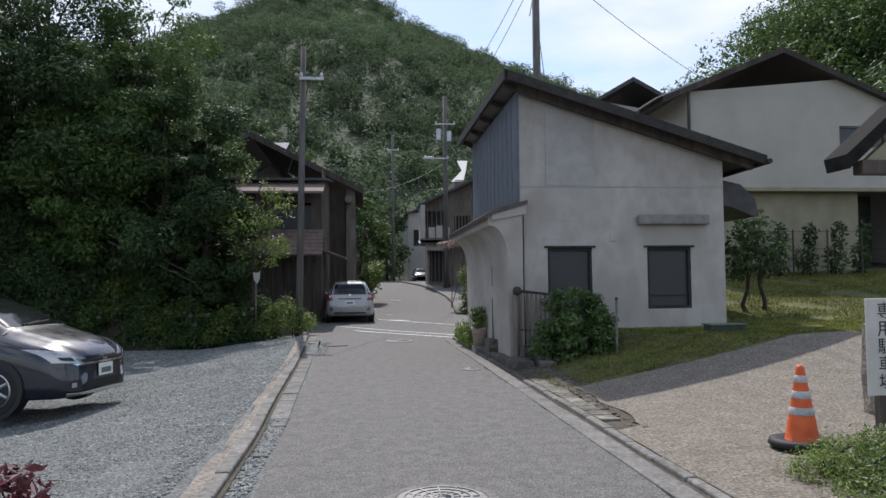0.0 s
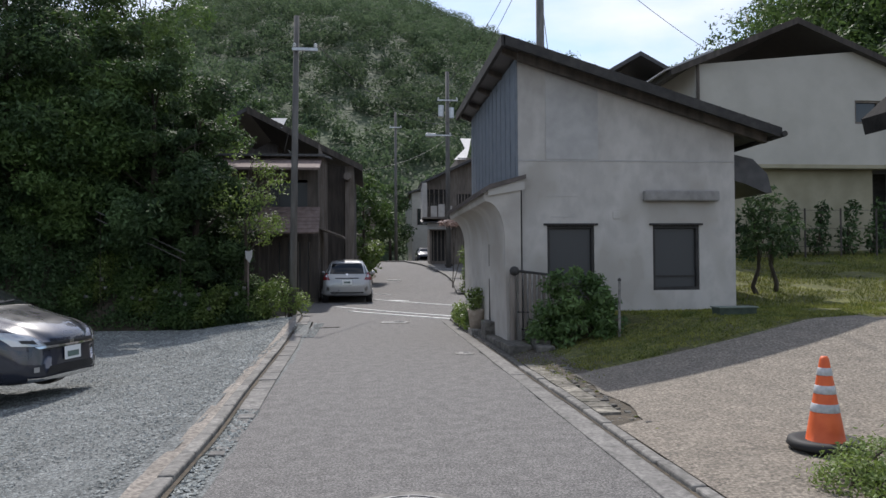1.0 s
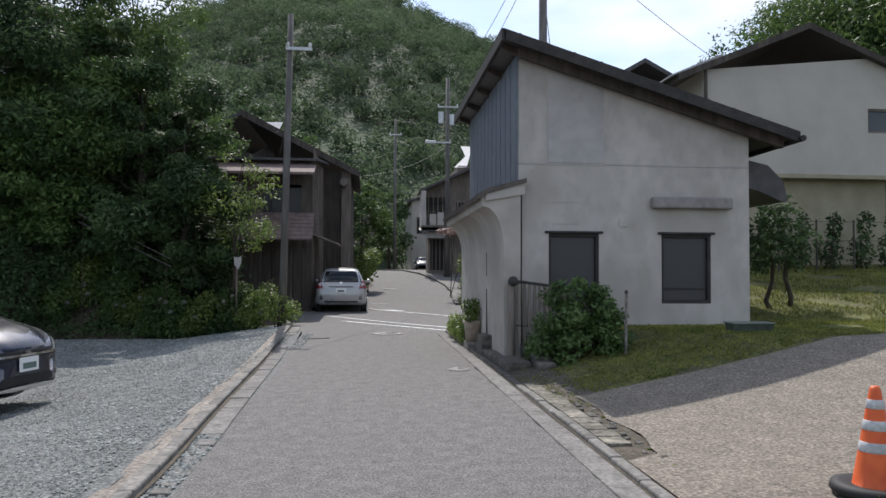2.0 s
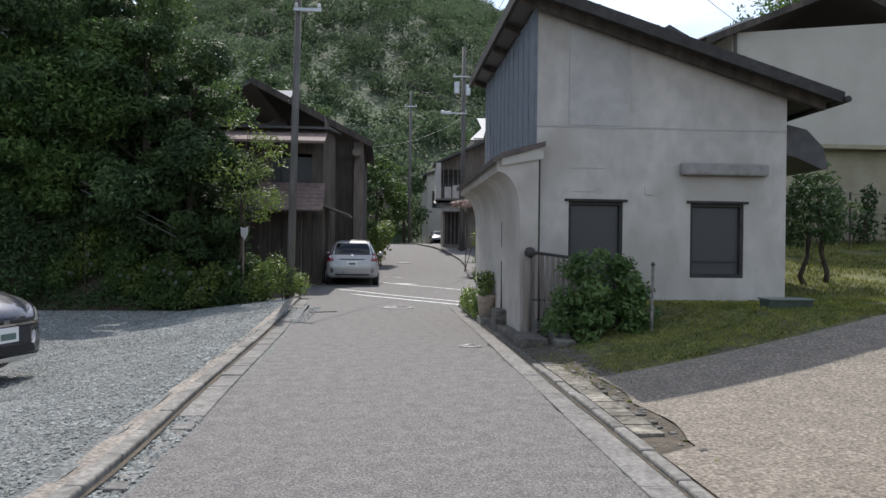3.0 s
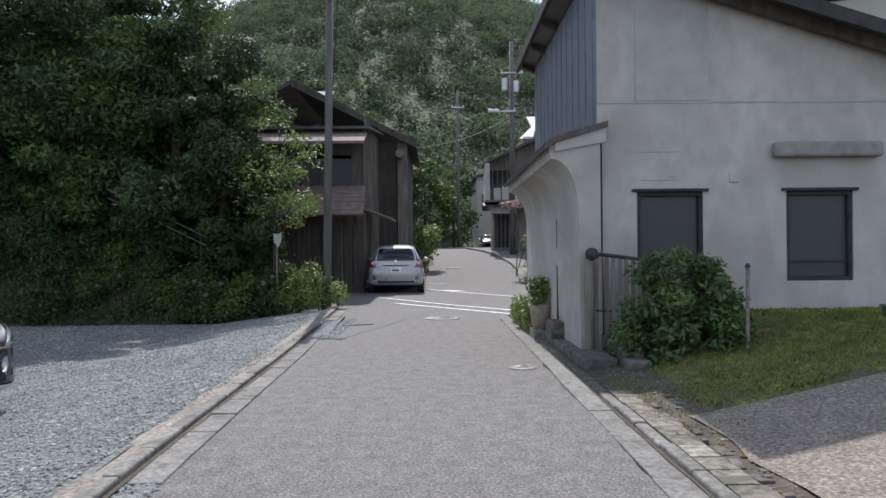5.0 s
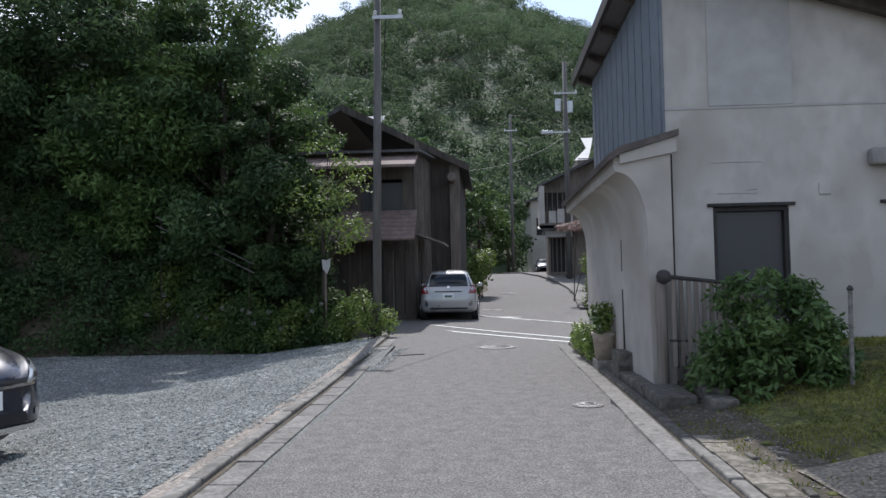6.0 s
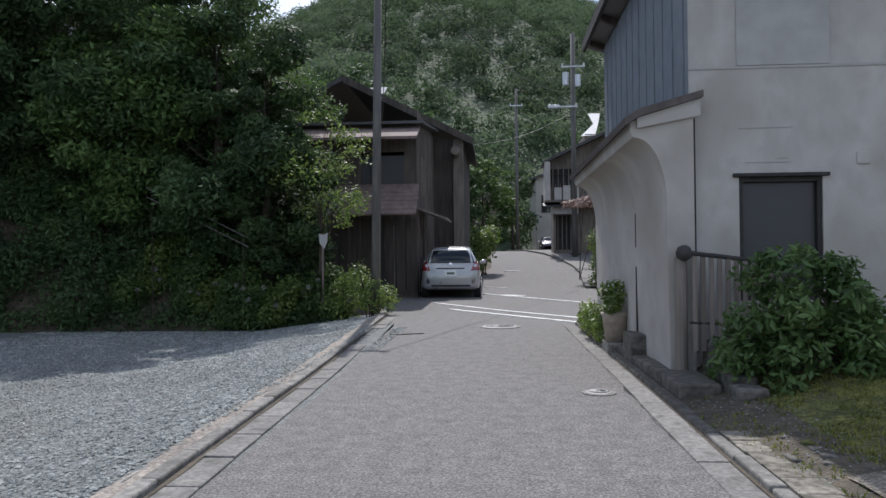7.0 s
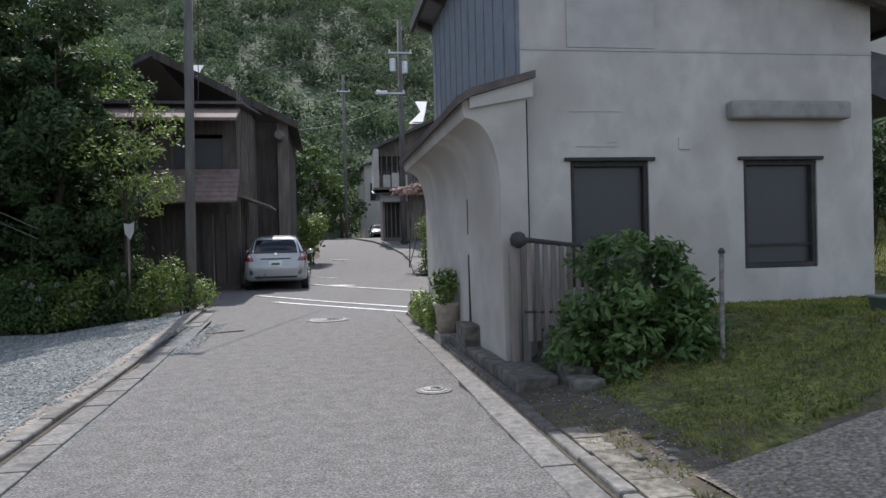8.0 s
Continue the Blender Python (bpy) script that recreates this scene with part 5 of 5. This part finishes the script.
# dark wagon, nose at y = 0 pointing to -y
wagon = thing("wagon_car", (0, 0, 0), "dark blue-grey family wagon parked on the gravel", "car")
vs, fs = car_shell([(0.0, 0.40, 0.38, 0.28, 0.22, 0.54, 0.64), (0.05, 0.58, 0.56, 0.42, 0.19, 0.62, 0.73), (0.15, 0.73, 0.70, 0.52, 0.18, 0.70, 0.81), (0.32, 0.82, 0.80, 0.60, 0.17, 0.78, 0.90), (0.52, 0.865, 0.85, 0.64, 0.17, 0.83, 0.96), (0.75, 0.888, 0.875, 0.66, 0.17, 0.88, 1.03), (0.98, 0.888, 0.88, 0.66, 0.17, 0.91, 1.11), (1.45, 0.888, 0.88, 0.60, 0.17, 0.94, 1.36), (2.0, 0.888, 0.88, 0.585, 0.17, 0.96, 1.545), (2.6, 0.888, 0.88, 0.60, 0.17, 0.96, 1.575), (3.5, 0.888, 0.88, 0.60, 0.17, 0.97, 1.55), (4.1, 0.88, 0.87, 0.57, 0.18, 0.98, 1.44), (4.45, 0.85, 0.84, 0.55, 0.22, 0.95, 1.15), (4.6, 0.70, 0.70, 0.5, 0.30, 0.70, 0.82)])
wbody, wt = finish(wagon, vs, fs, CAR_NAVY)
Fd = (0, 1, 0)
on_body(wt, "windscreen", [(-0.70, -1, 1.10), (0.70, -1, 1.10), (0.55, -1, 1.50), (-0.55, -1, 1.50)], Fd, CAR_GLASS, wbody, label="dark raked windscreen")
on_body(wt, "bonnet_seam", [(-0.72, 0.95, 3), (0.72, 0.95, 3), (0.72, 0.97, 3), (-0.72, 0.97, 3)], (0, 0, -1), TRIM, wbody, 0.004)
for s in (-1, 1):
    on_body(wt, "headlight", [(s * 0.44, -1, 0.60), (s * 0.76, -1, 0.64), (s * 0.85, -1, 0.83), (s * 0.58, -1, 0.735)], Fd, LAMP_CLEAR, wbody, 0.010, label="clear swept-back headlight")
    on_body(wt, "headlight_inner", [(s * 0.56, -1, 0.64), (s * 0.70, -1, 0.665), (s * 0.72, -1, 0.70), (s * 0.60, -1, 0.69)], Fd, TRIM, wbody, 0.014)
    on_body(wt, "fog_lamp", [(s * 0.56, -1, 0.31), (s * 0.62, -1, 0.31), (s * 0.62, -1, 0.37), (s * 0.56, -1, 0.37)], Fd, ALLOY, wbody, 0.010, 4)
    on_body(wt, "side_window", [(s * 2, 1.45, 1.04), (s * 2, 4.05, 1.06), (s * 2, 3.75, 1.42), (s * 2, 2.0, 1.44)], (-s, 0, 0), CAR_GLASS, wbody, n=16)
    on_body(wt, "door_seam", [(s * 2, 1.40, 0.30), (s * 2, 1.415, 0.30), (s * 2, 1.415, 0.95), (s * 2, 1.40, 0.95)], (-s, 0, 0), TRIM, wbody, 0.003, 6)
    part("mirror", tube([(s * 0.86, 1.62, 1.02), (s * 0.95, 1.60, 1.05), (s * 1.05, 1.62, 1.05)], [0.04, 0.085, 0.05], 10), CAR_NAVY, wagon, smooth=True)
    for yw in (0.93, 3.71):
        wheel(wagon, s * 0.80, yw, 0.325, s)
        part("wheel_arch", tube([(s * 0.72, yw, 0.34), (s * 0.893, yw, 0.34)], 0.375, 28), TRIM, wagon)
    part("wiper", tube([(s * 0.05 - 0.25, 0.98, 1.125), (s * 0.1 + 0.25, 1.06, 1.16)], 0.012, 6), TRIM, wagon)
on_body(wt, "grille", [(-0.50, -1, 0.565), (0.50, -1, 0.565), (0.56, -1, 0.655), (-0.56, -1, 0.655)], Fd, TRIM, wbody, 0.008)
on_body(wt, "grille_bar", [(-0.55, -1, 0.585), (0.55, -1, 0.585), (0.60, -1, 0.612), (-0.60, -1, 0.612)], Fd, CHROME, wbody, 0.014, label="chrome grille bar")
on_body(wt, "nose_emblem", [(-0.05, -1, 0.60), (0.05, -1, 0.60), (0.04, -1, 0.655), (-0.04, -1, 0.655)], Fd, CHROME, wbody, 0.010, 4)
on_body(wt, "lower_intake", [(-0.46, -1, 0.27), (0.46, -1, 0.27), (0.42, -1, 0.365), (-0.42, -1, 0.365)], Fd, TRIM, wbody, 0.008)
on_body(wt, "chin_spoiler", [(-0.66, -1, 0.215), (0.66, -1, 0.215), (0.68, -1, 0.25), (-0.68, -1, 0.25)], Fd, CHROME, wbody, 0.028, label="pale chin spoiler")
wpl = on_body(wt, "number_plate", [(-0.165, -1, 0.41), (0.165, -1, 0.41), (0.165, -1, 0.575), (-0.165, -1, 0.575)], Fd, PLATE, wbody, 0.020, 3, "white number plate")
on_body(wt, "plate_writing", [(-0.11, -1, 0.44), (0.12, -1, 0.44), (0.12, -1, 0.51), (-0.11, -1, 0.51)], Fd, PLATE_BAR, wpl, 0.024, 2)
wagon.matrix_basis = pose(-3.22, 10.38, -0.18, -1.5, 0, 77)

# ---- trees, shrubs, grass ----


def tree(x, y, h, spread, r, seed, n, size, leaf, label, low=0.25, name="tree", clumps=34):
    g = random.Random(seed)
    z = ground_z(x, y) - 0.1
    t = thing(name, (x, y, z), label, "tree")
    bm = bmesh.new()
    lean = (g.uniform(-0.06, 0.06) * h, g.uniform(-0.06, 0.06) * h)
    spine = [(x + lean[0] * k * k + 0.08 * g.uniform(-1, 1), y + lean[1] * k * k + 0.08 * g.uniform(-1, 1), z + h * 0.9 * k) for k in (0, 0.15, 0.35, 0.55, 0.75, 1)]
    tube(spine, [r * 1.25, r, r * 0.8, r * 0.55, r * 0.32, r * 0.08], 9, bm)
    spots = []
    for k in range(clumps):
        f = low + (1 - low) * (k + g.random()) / clumps
        a = g.uniform(0, 6.283)
        env = spread * (0.45 + 0.75 * math.sin(min(1, (f - low) / (1 - low) * 0.92 + 0.12) * math.pi) ** 0.7)
        d = env * g.uniform(0.35, 0.95)
        i = min(4, int(f * 5))
        s0 = Vector(spine[i]).lerp(Vector(spine[i + 1]), f * 5 - i)
        tip = Vector((s0.x + d * math.cos(a), s0.y + d * math.sin(a), z + h * f + g.uniform(-0.1, 0.25)))
        if k % 2 == 0:
            tube([s0 - Vector((0, 0, 0.35)), s0.lerp(tip, 0.5) + Vector((0, 0, 0.1)), tip], [r * 0.22 * (1.2 - f), r * 0.14, 0.012], 5, bm)
        c = env * g.uniform(0.26, 0.44) * (34 / clumps) ** 0.5
        spots.append((*tip, c, c, c * g.uniform(0.5, 0.8)))
    part("trunk", bm, BARK, t, "dark rough trunk with limbs", True)
    v, f = leaf_cloud(spots, n, size, seed, shell=0.35)
    raw("crown", v, f, leaf, t)
    return t


DT = "tall dark broadleaf tree on the wooded bank"
for i, (x, y, h, s, r, n, lf) in enumerate([
        (-4.4, 22.4, 6.3, 1.35, 0.13, 11000, LEAF_DEEP), (-5.6, 22.6, 7.3, 2.0, 0.17, 14000, LEAF_DEEP), (-7.4, 22.8, 7.0, 2.2, 0.18, 14000, LEAF_MID),
        (-9.6, 22.8, 7.2, 2.4, 0.2, 13000, LEAF_DEEP), (-12.0, 22.6, 5.6, 2.6, 0.2, 10000, LEAF_DEEP), (-14.6, 21.8, 5.5, 2.6, 0.2, 7000, LEAF_DEEP),
        (-7.8, 27.4, 11.8, 2.9, 0.24, 12000, LEAF_MID), (-10.6, 26.8, 10.5, 2.6, 0.26, 12000, LEAF_DEEP), (-18.2, 25.0, 11.0, 3.0, 0.28, 10000, LEAF_DEEP), (-6.4, 25.2, 7.4, 1.8, 0.16, 9000, LEAF_DEEP), (-19.0, 23.0, 11, 3.4, 0.26, 6000, LEAF_DEEP)]):
    tree(x, y, h, s, r, 40 + i, int(n * 2.7), 0.075, lf, DT, 0.10 if i < 6 else 0.2, clumps=46)
tree(-2.85, 21.6, 4.9, 1.05, 0.07, 61, 2300, 0.050, LEAF_LIGHT, "slender light-leaved young tree overhanging the pole", 0.46, clumps=44)


def shrub(name, spots, n, size, seed, leaf, label, stems=6):
    x, y = spots[0][0], spots[0][1]
    z = ground_z(x, y)
    s = thing(name, (x, y, z), label, "shrub")
    g = random.Random(seed)
    for k in range(stems):
        c = g.choice(spots)
        part("stem", tube([(x + g.uniform(-0.15, 0.15), y + g.uniform(-0.12, 0.12), z - 0.05), ((x + c[0]) / 2, (y + c[1]) / 2, (z + c[2]) / 2 + 0.1), (c[0] + g.uniform(-0.2, 0.2) * c[3], c[1], c[2] + c[5] * 0.5)], [0.02, 0.014, 0.006], 5), BARK, s)
    v, f = leaf_cloud(spots, n, size, seed, shell=0.4, flat=0.5)
    raw("foliage", v, f, leaf, s)
    return s


g6 = random.Random(66)
hyd = []
for k in range(30):
    a6, r6 = g6.uniform(0, 6.283), math.sqrt(g6.random())
    hx6, hy6 = 3.62 + 0.72 * r6 * math.cos(a6), 11.42 + 0.36 * r6 * math.sin(a6)
    top6 = 0.34 + 0.80 * (1 - r6 ** 2.2) * g6.uniform(0.55, 1.12)
    c6 = g6.uniform(0.11, 0.20)
    hyd.append((hx6, hy6, ground_z(hx6, hy6) - 0.06 + top6, c6, c6, c6 * 0.7))
    hyd.append((hx6 + g6.uniform(-0.1, 0.1), hy6, ground_z(hx6, hy6) - 0.1 + top6 * 0.55, c6 * 1.2, c6, c6 * 0.8))
shrub("hydrangea_bush", hyd, 5200, 0.048, 71, LEAF_HYDRANGEA, "leafy untidy hydrangea bush before the railing", 12)
g7 = random.Random(77)
for i in range(11):
    x = -2.35 - i * 0.50 + g7.uniform(-0.1, 0.1)
    yb = 21.35 + g7.uniform(-0.25, 0.45) + 0.05 * i
    zb = ground_z(x, yb)
    hh = g7.uniform(0.45, 0.75)
    bush = shrub("bank_shrub", [(x, yb, zb + hh, 0.42, 0.38, hh * 0.9), (x + 0.2, yb + 0.2, zb + hh * 1.6, 0.35, 0.35, hh * 0.6), (x - 0.15, yb - 0.2, zb + 0.3, 0.35, 0.25, 0.3)], 1900, 0.05, 80 + i, LEAF_MID if i % 3 else LEAF_LIGHT, "low leafy shrub at the foot of the wooded bank", 4)
    for k in range(1 + i % 2):
        v_, f_ = leaf_cloud([(x + g7.uniform(-0.3, 0.3), yb - 0.32, zb + g7.uniform(0.4, 1.1), 0.055, 0.05, 0.05)], 60, 0.020, 600 + 2 * i + k)
        raw("flower_head", v_, f_, BLOOM, bush, "faded pale flower head")
shrub("pole_weeds", [(-1.55, 20.75, 0.45, 0.32, 0.3, 0.42), (-1.25, 21.0, 0.35, 0.26, 0.25, 0.32), (-1.85, 20.8, 0.7, 0.28, 0.28, 0.5)], 1100, 0.045, 95, LEAF_LIGHT, "tangle of pale green weeds round the pole's foot", 6)
g8 = random.Random(78)
for i in range(9):
    x = -7.6 - i * 0.8
    yb = 21.6 + g8.uniform(-0.4, 0.5) - 0.06 * i
    zb = ground_z(x, yb)
    shrub("bank_shrub", [(x, yb, zb + 0.7, 0.7, 0.5, 0.75), (x + 0.3, yb + 0.3, zb + 1.5, 0.6, 0.5, 0.6), (x - 0.3, yb + 0.4, zb + 2.2, 0.6, 0.5, 0.6)], 3000, 0.06, 110 + i, LEAF_DEEP, "dark evergreen shrub on the wooded bank", 5)
for i in range(12):
    x = -5.4 - i * 0.75
    yb = 22.5 + g8.uniform(-0.4, 0.5)
    zb = ground_z(x, yb)
    shrub("bank_shrub", [(x, yb, zb + 0.5, 0.7, 0.5, 0.55), (x + 0.3, yb + 0.3, zb + 1.2, 0.6, 0.5, 0.5)], 2600, 0.058, 310 + i, LEAF_DEEP, "dark evergreen shrub on the wooded bank", 3)
for i in range(13):
    x = -3.7 - i * 1.0
    yb = 23.3 + g8.uniform(-0.5, 0.6)
    zb = ground_z(x, yb)
    hh = g8.uniform(2.9, 3.9) - (1.0 if i < 1 else 0)
    shrub("understory_shrub", [(x + g8.uniform(-0.5, 0.5), yb + g8.uniform(-0.5, 0.3), zb + hh * f, 0.75, 0.6, 0.55) for f in (0.15, 0.3, 0.45, 0.6, 0.75, 0.9, 1.0)], 5200, 0.075, 350 + i, LEAF_DEEP, "tall dark evergreen shrub under the trees of the bank", 5)
v_, f_ = leaf_cloud([(x + g8.uniform(-0.1, 0.1), yb, ground_z(x, yb) + 0.12, 0.42, 0.35, 0.34) for x in np.arange(-15.0, -2.3, 0.33) for yb in (g8.uniform(21.15, 21.5), g8.uniform(21.5, 22.1))], 15000, 0.055, 340, shell=0.3)
tagged(raw("bank_undergrowth", v_, f_, LEAF_DEEP), "dark ivy and weeds covering the foot of the wooded bank", "undergrowth", kind="stuff")
shrub("garden_bush", [(0.62, 35.0, 1.75, 0.55, 0.6, 0.6), (0.85, 36.0, 2.1, 0.5, 0.6, 0.5), (0.35, 34.6, 1.1, 0.45, 0.4, 0.5)], 1600, 0.09, 130, LEAF_LIGHT, "light green bush overhanging the street by the timber house", 5)
shrub("garden_bush", [(4.5, 30.3, 0.9, 0.26, 0.4, 0.5), (4.5, 30.7, 1.7, 0.26, 0.3, 0.5), (4.4, 30.1, 0.4, 0.26, 0.25, 0.3)], 800, 0.055, 131, LEAF_LIGHT, "flowering shrub in front of the far gate", 5)
shrub("trellis_vine", [(4.3, 33.0, 3.2, 0.7, 0.7, 0.18), (5.0, 32.6, 3.3, 0.7, 0.6, 0.2)], 1000, 0.08, 132, LEAF_DRY, "reddish vine spread over a trellis", 3)
for i, (x, y, h) in enumerate([(-2.5, 62, 9), (0.0, 66, 8), (-5.5, 56, 10), (-6, 68, 12), (3.0, 86, 9), (-1.5, 90, 11), (-9, 60, 12), (1.0, 100, 12), (18, 100, 14), (14, 70, 14), (10, 62, 9)]):
    tree(x, y, h, 2.3, 0.16, 150 + i, 3600, 0.20, LEAF_MID if i % 2 else LEAF_DEEP, "leafy green tree beyond the houses", 0.12, clumps=22)
tree(7.9, 14.0, 1.9, 0.42, 0.045, 171, 900, 0.055, LEAF_DEEP, "small dark clipped garden tree on the lawn", 0.4, clumps=14)
tree(8.35, 14.1, 2.1, 0.40, 0.045, 172, 900, 0.055, LEAF_DEEP, "small dark clipped garden tree on the lawn", 0.4, clumps=14)
for i, x in enumerate((11.2, 12.3, 13.2, 14.1, 14.9)):
    zz = ground_z(x, 20.2)
    shrub("wall_shrub", [(x, 20.2, zz + 0.5, 0.35, 0.3, 0.5), (x + 0.2, 20.3, zz + 1.2, 0.22, 0.2, 0.45)], 420, 0.075, 180 + i, LEAF_DEEP, "dark shrub before the ochre wall", 4)
wf = thing("wire_fence", (12.5, 19.7, 1.2), "low wire garden fence before the ochre wall", "fence")
for k in range(6):
    xk = 10.4 + k * 1.05
    part("fence_post", tube([(xk, 19.7, ground_z(xk, 19.7) - 0.1), (xk, 19.7, 2.85)], 0.025, 7), WOOD_DARK, wf)
for zk in (2.8, 2.3, 1.8):
    part("fence_wire", tube([(10.4, 19.7, zk), (15.7, 19.7, zk)], 0.006, 5), WOOD_DARK, wf)
shrub("roadside_hedge", [(3.45, 4.68, 0.09, 0.26, 0.26, 0.14), (3.8, 4.88, 0.13, 0.32, 0.26, 0.17), (4.25, 4.98, 0.15, 0.36, 0.28, 0.18), (4.7, 5.06, 0.17, 0.36, 0.3, 0.18), (3.7, 4.41, 0.11, 0.34, 0.3, 0.16), (4.15, 4.51, 0.15, 0.4, 0.36, 0.18), (4.6, 4.56, 0.17, 0.36, 0.36, 0.18), (3.5, 4.16, 0.07, 0.3, 0.3, 0.12)], 15000, 0.018, 190, LEAF_LIGHT, "low bright green ground-cover hedge beside the pad", 8)
shrub("red_leaved_plant", [(-1.78, 4.55, 0.22, 0.18, 0.16, 0.16), (-1.98, 4.5, 0.16, 0.18, 0.16, 0.16), (-1.65, 4.4, 0.10, 0.16, 0.14, 0.12), (-2.2, 4.5, 0.1, 0.2, 0.16, 0.14)], 420, 0.050, 191, LEAF_RED, "purple-red leaved plant on the gravel's edge", 5)


def blades(name, count, x0, x1, y0, y1, h, seed, keep, label):
    g = np.random.default_rng(seed)
    x, y = g.uniform(x0, x1, count), g.uniform(y0, y1, count)
    ok = np.array([keep(a, b) for a, b in zip(x, y)])
    x, y = x[ok], y[ok]
    n = len(x)
    z = np.array([ground_z(a, b) for a, b in zip(x, y)]) - 0.01
    a = g.uniform(0, 6.283, n)
    hh = h * g.uniform(0.4, 1.3, n)
    w = 0.007 * g.uniform(0.7, 1.6, n)
    bend = hh * g.uniform(0.1, 0.8, n)
    p = np.stack([x, y, z], -1)
    d = np.stack([np.cos(a), np.sin(a), 0 * a], -1)
    e = np.stack([-np.sin(a), np.cos(a), 0 * a], -1)
    up = np.array([0, 0, 1.0])
    v = np.stack([p - d * w[:, None], p + d * w[:, None], p + e * bend[:, None] * 0.4 + d * w[:, None] * 0.7 + up * hh[:, None] * 0.65, p + e * bend[:, None] + up * hh[:, None]], 1).reshape(-1, 3)
    f = np.arange(4 * n).reshape(-1, 4)
    tagged(raw(name, v, f, GRASS_BLADE), label, "grass", kind="stuff")


def off_pad(x, y):
    return y > 9.3 + (x - 3.0) * 0.26 and noise.noise((x * 0.9, y * 0.9, 5.0)) > -0.35 + 0.22 * (x < 3.5)


turf = sheet("lawn", list(np.arange(9.2, 22, 0.25)), lambda y: 3.2, lambda y: 20.0, lambda x, y: ground_z(x, y) + 0.012 - (0.10 if y < 9.2 + (x - 3) * 0.26 else 0), TURF, "patchy mossy lawn beside the house", "lawn", cols=60)
blades("lawn_grass", 42000, 3.1, 8.5, 9.3, 12.45, 0.045, 201, off_pad, "short patchy grass on the sloping lawn")
blades("lawn_grass", 60000, 6.9, 17.0, 11.5, 20.5, 0.07, 202, lambda x, y: off_pad(x, y) and not (6.7 < x < 7.3 and y > 13.2), "bright short grass behind the house")
blades("verge_weeds", 2600, 2.62, 3.3, 8.6, 12.2, 0.05, 203, lambda x, y: noise.noise((x * 3, y * 3, 1)) > 0.05, "sparse weeds along the kerb")

# ---- stair rail on the bank, tied marker by the shrubs ----
rail = thing("stair_handrail", (-5.5, 21.0, 1), "pair of thin dull grey metal handrails climbing the wooded bank", "handrail")
for dz in (0.0, -0.2):
    part("rail", tube([(-4.42, 21.2, 1.72 + dz), (-5.7, 21.2, 2.36 + dz), (-6.77, 21.2, 2.88 + dz)], 0.011, 8), POLE_CONC, rail)
for k in range(2):
    xk, zk = -4.55 - 2.1 * k, 1.79 + 1.04 * k
    part("upright", tube([(xk, 21.22, ground_z(xk, 21.22) - 0.1), (xk, 21.22, zk)], 0.008, 7), BARK, rail)
flag = thing("marker_stake", (-2.76, 21.3, 0), "reddish wooden stake with a torn white notice", "stake")
zf = ground_z(-2.76, 21.3)
part("stake", bx(-2.78, -2.74, 21.3, 21.34, zf - 0.05, 1.80, 0.004), ROOF_RED, flag)
part("notice", prism([(-2.84, 1.80), (-2.74, 1.77), (-2.64, 1.82), (-2.65, 1.62), (-2.72, 1.46), (-2.82, 1.58)], 21.285, 21.295), PLASTER_GREY, flag, "torn white notice")
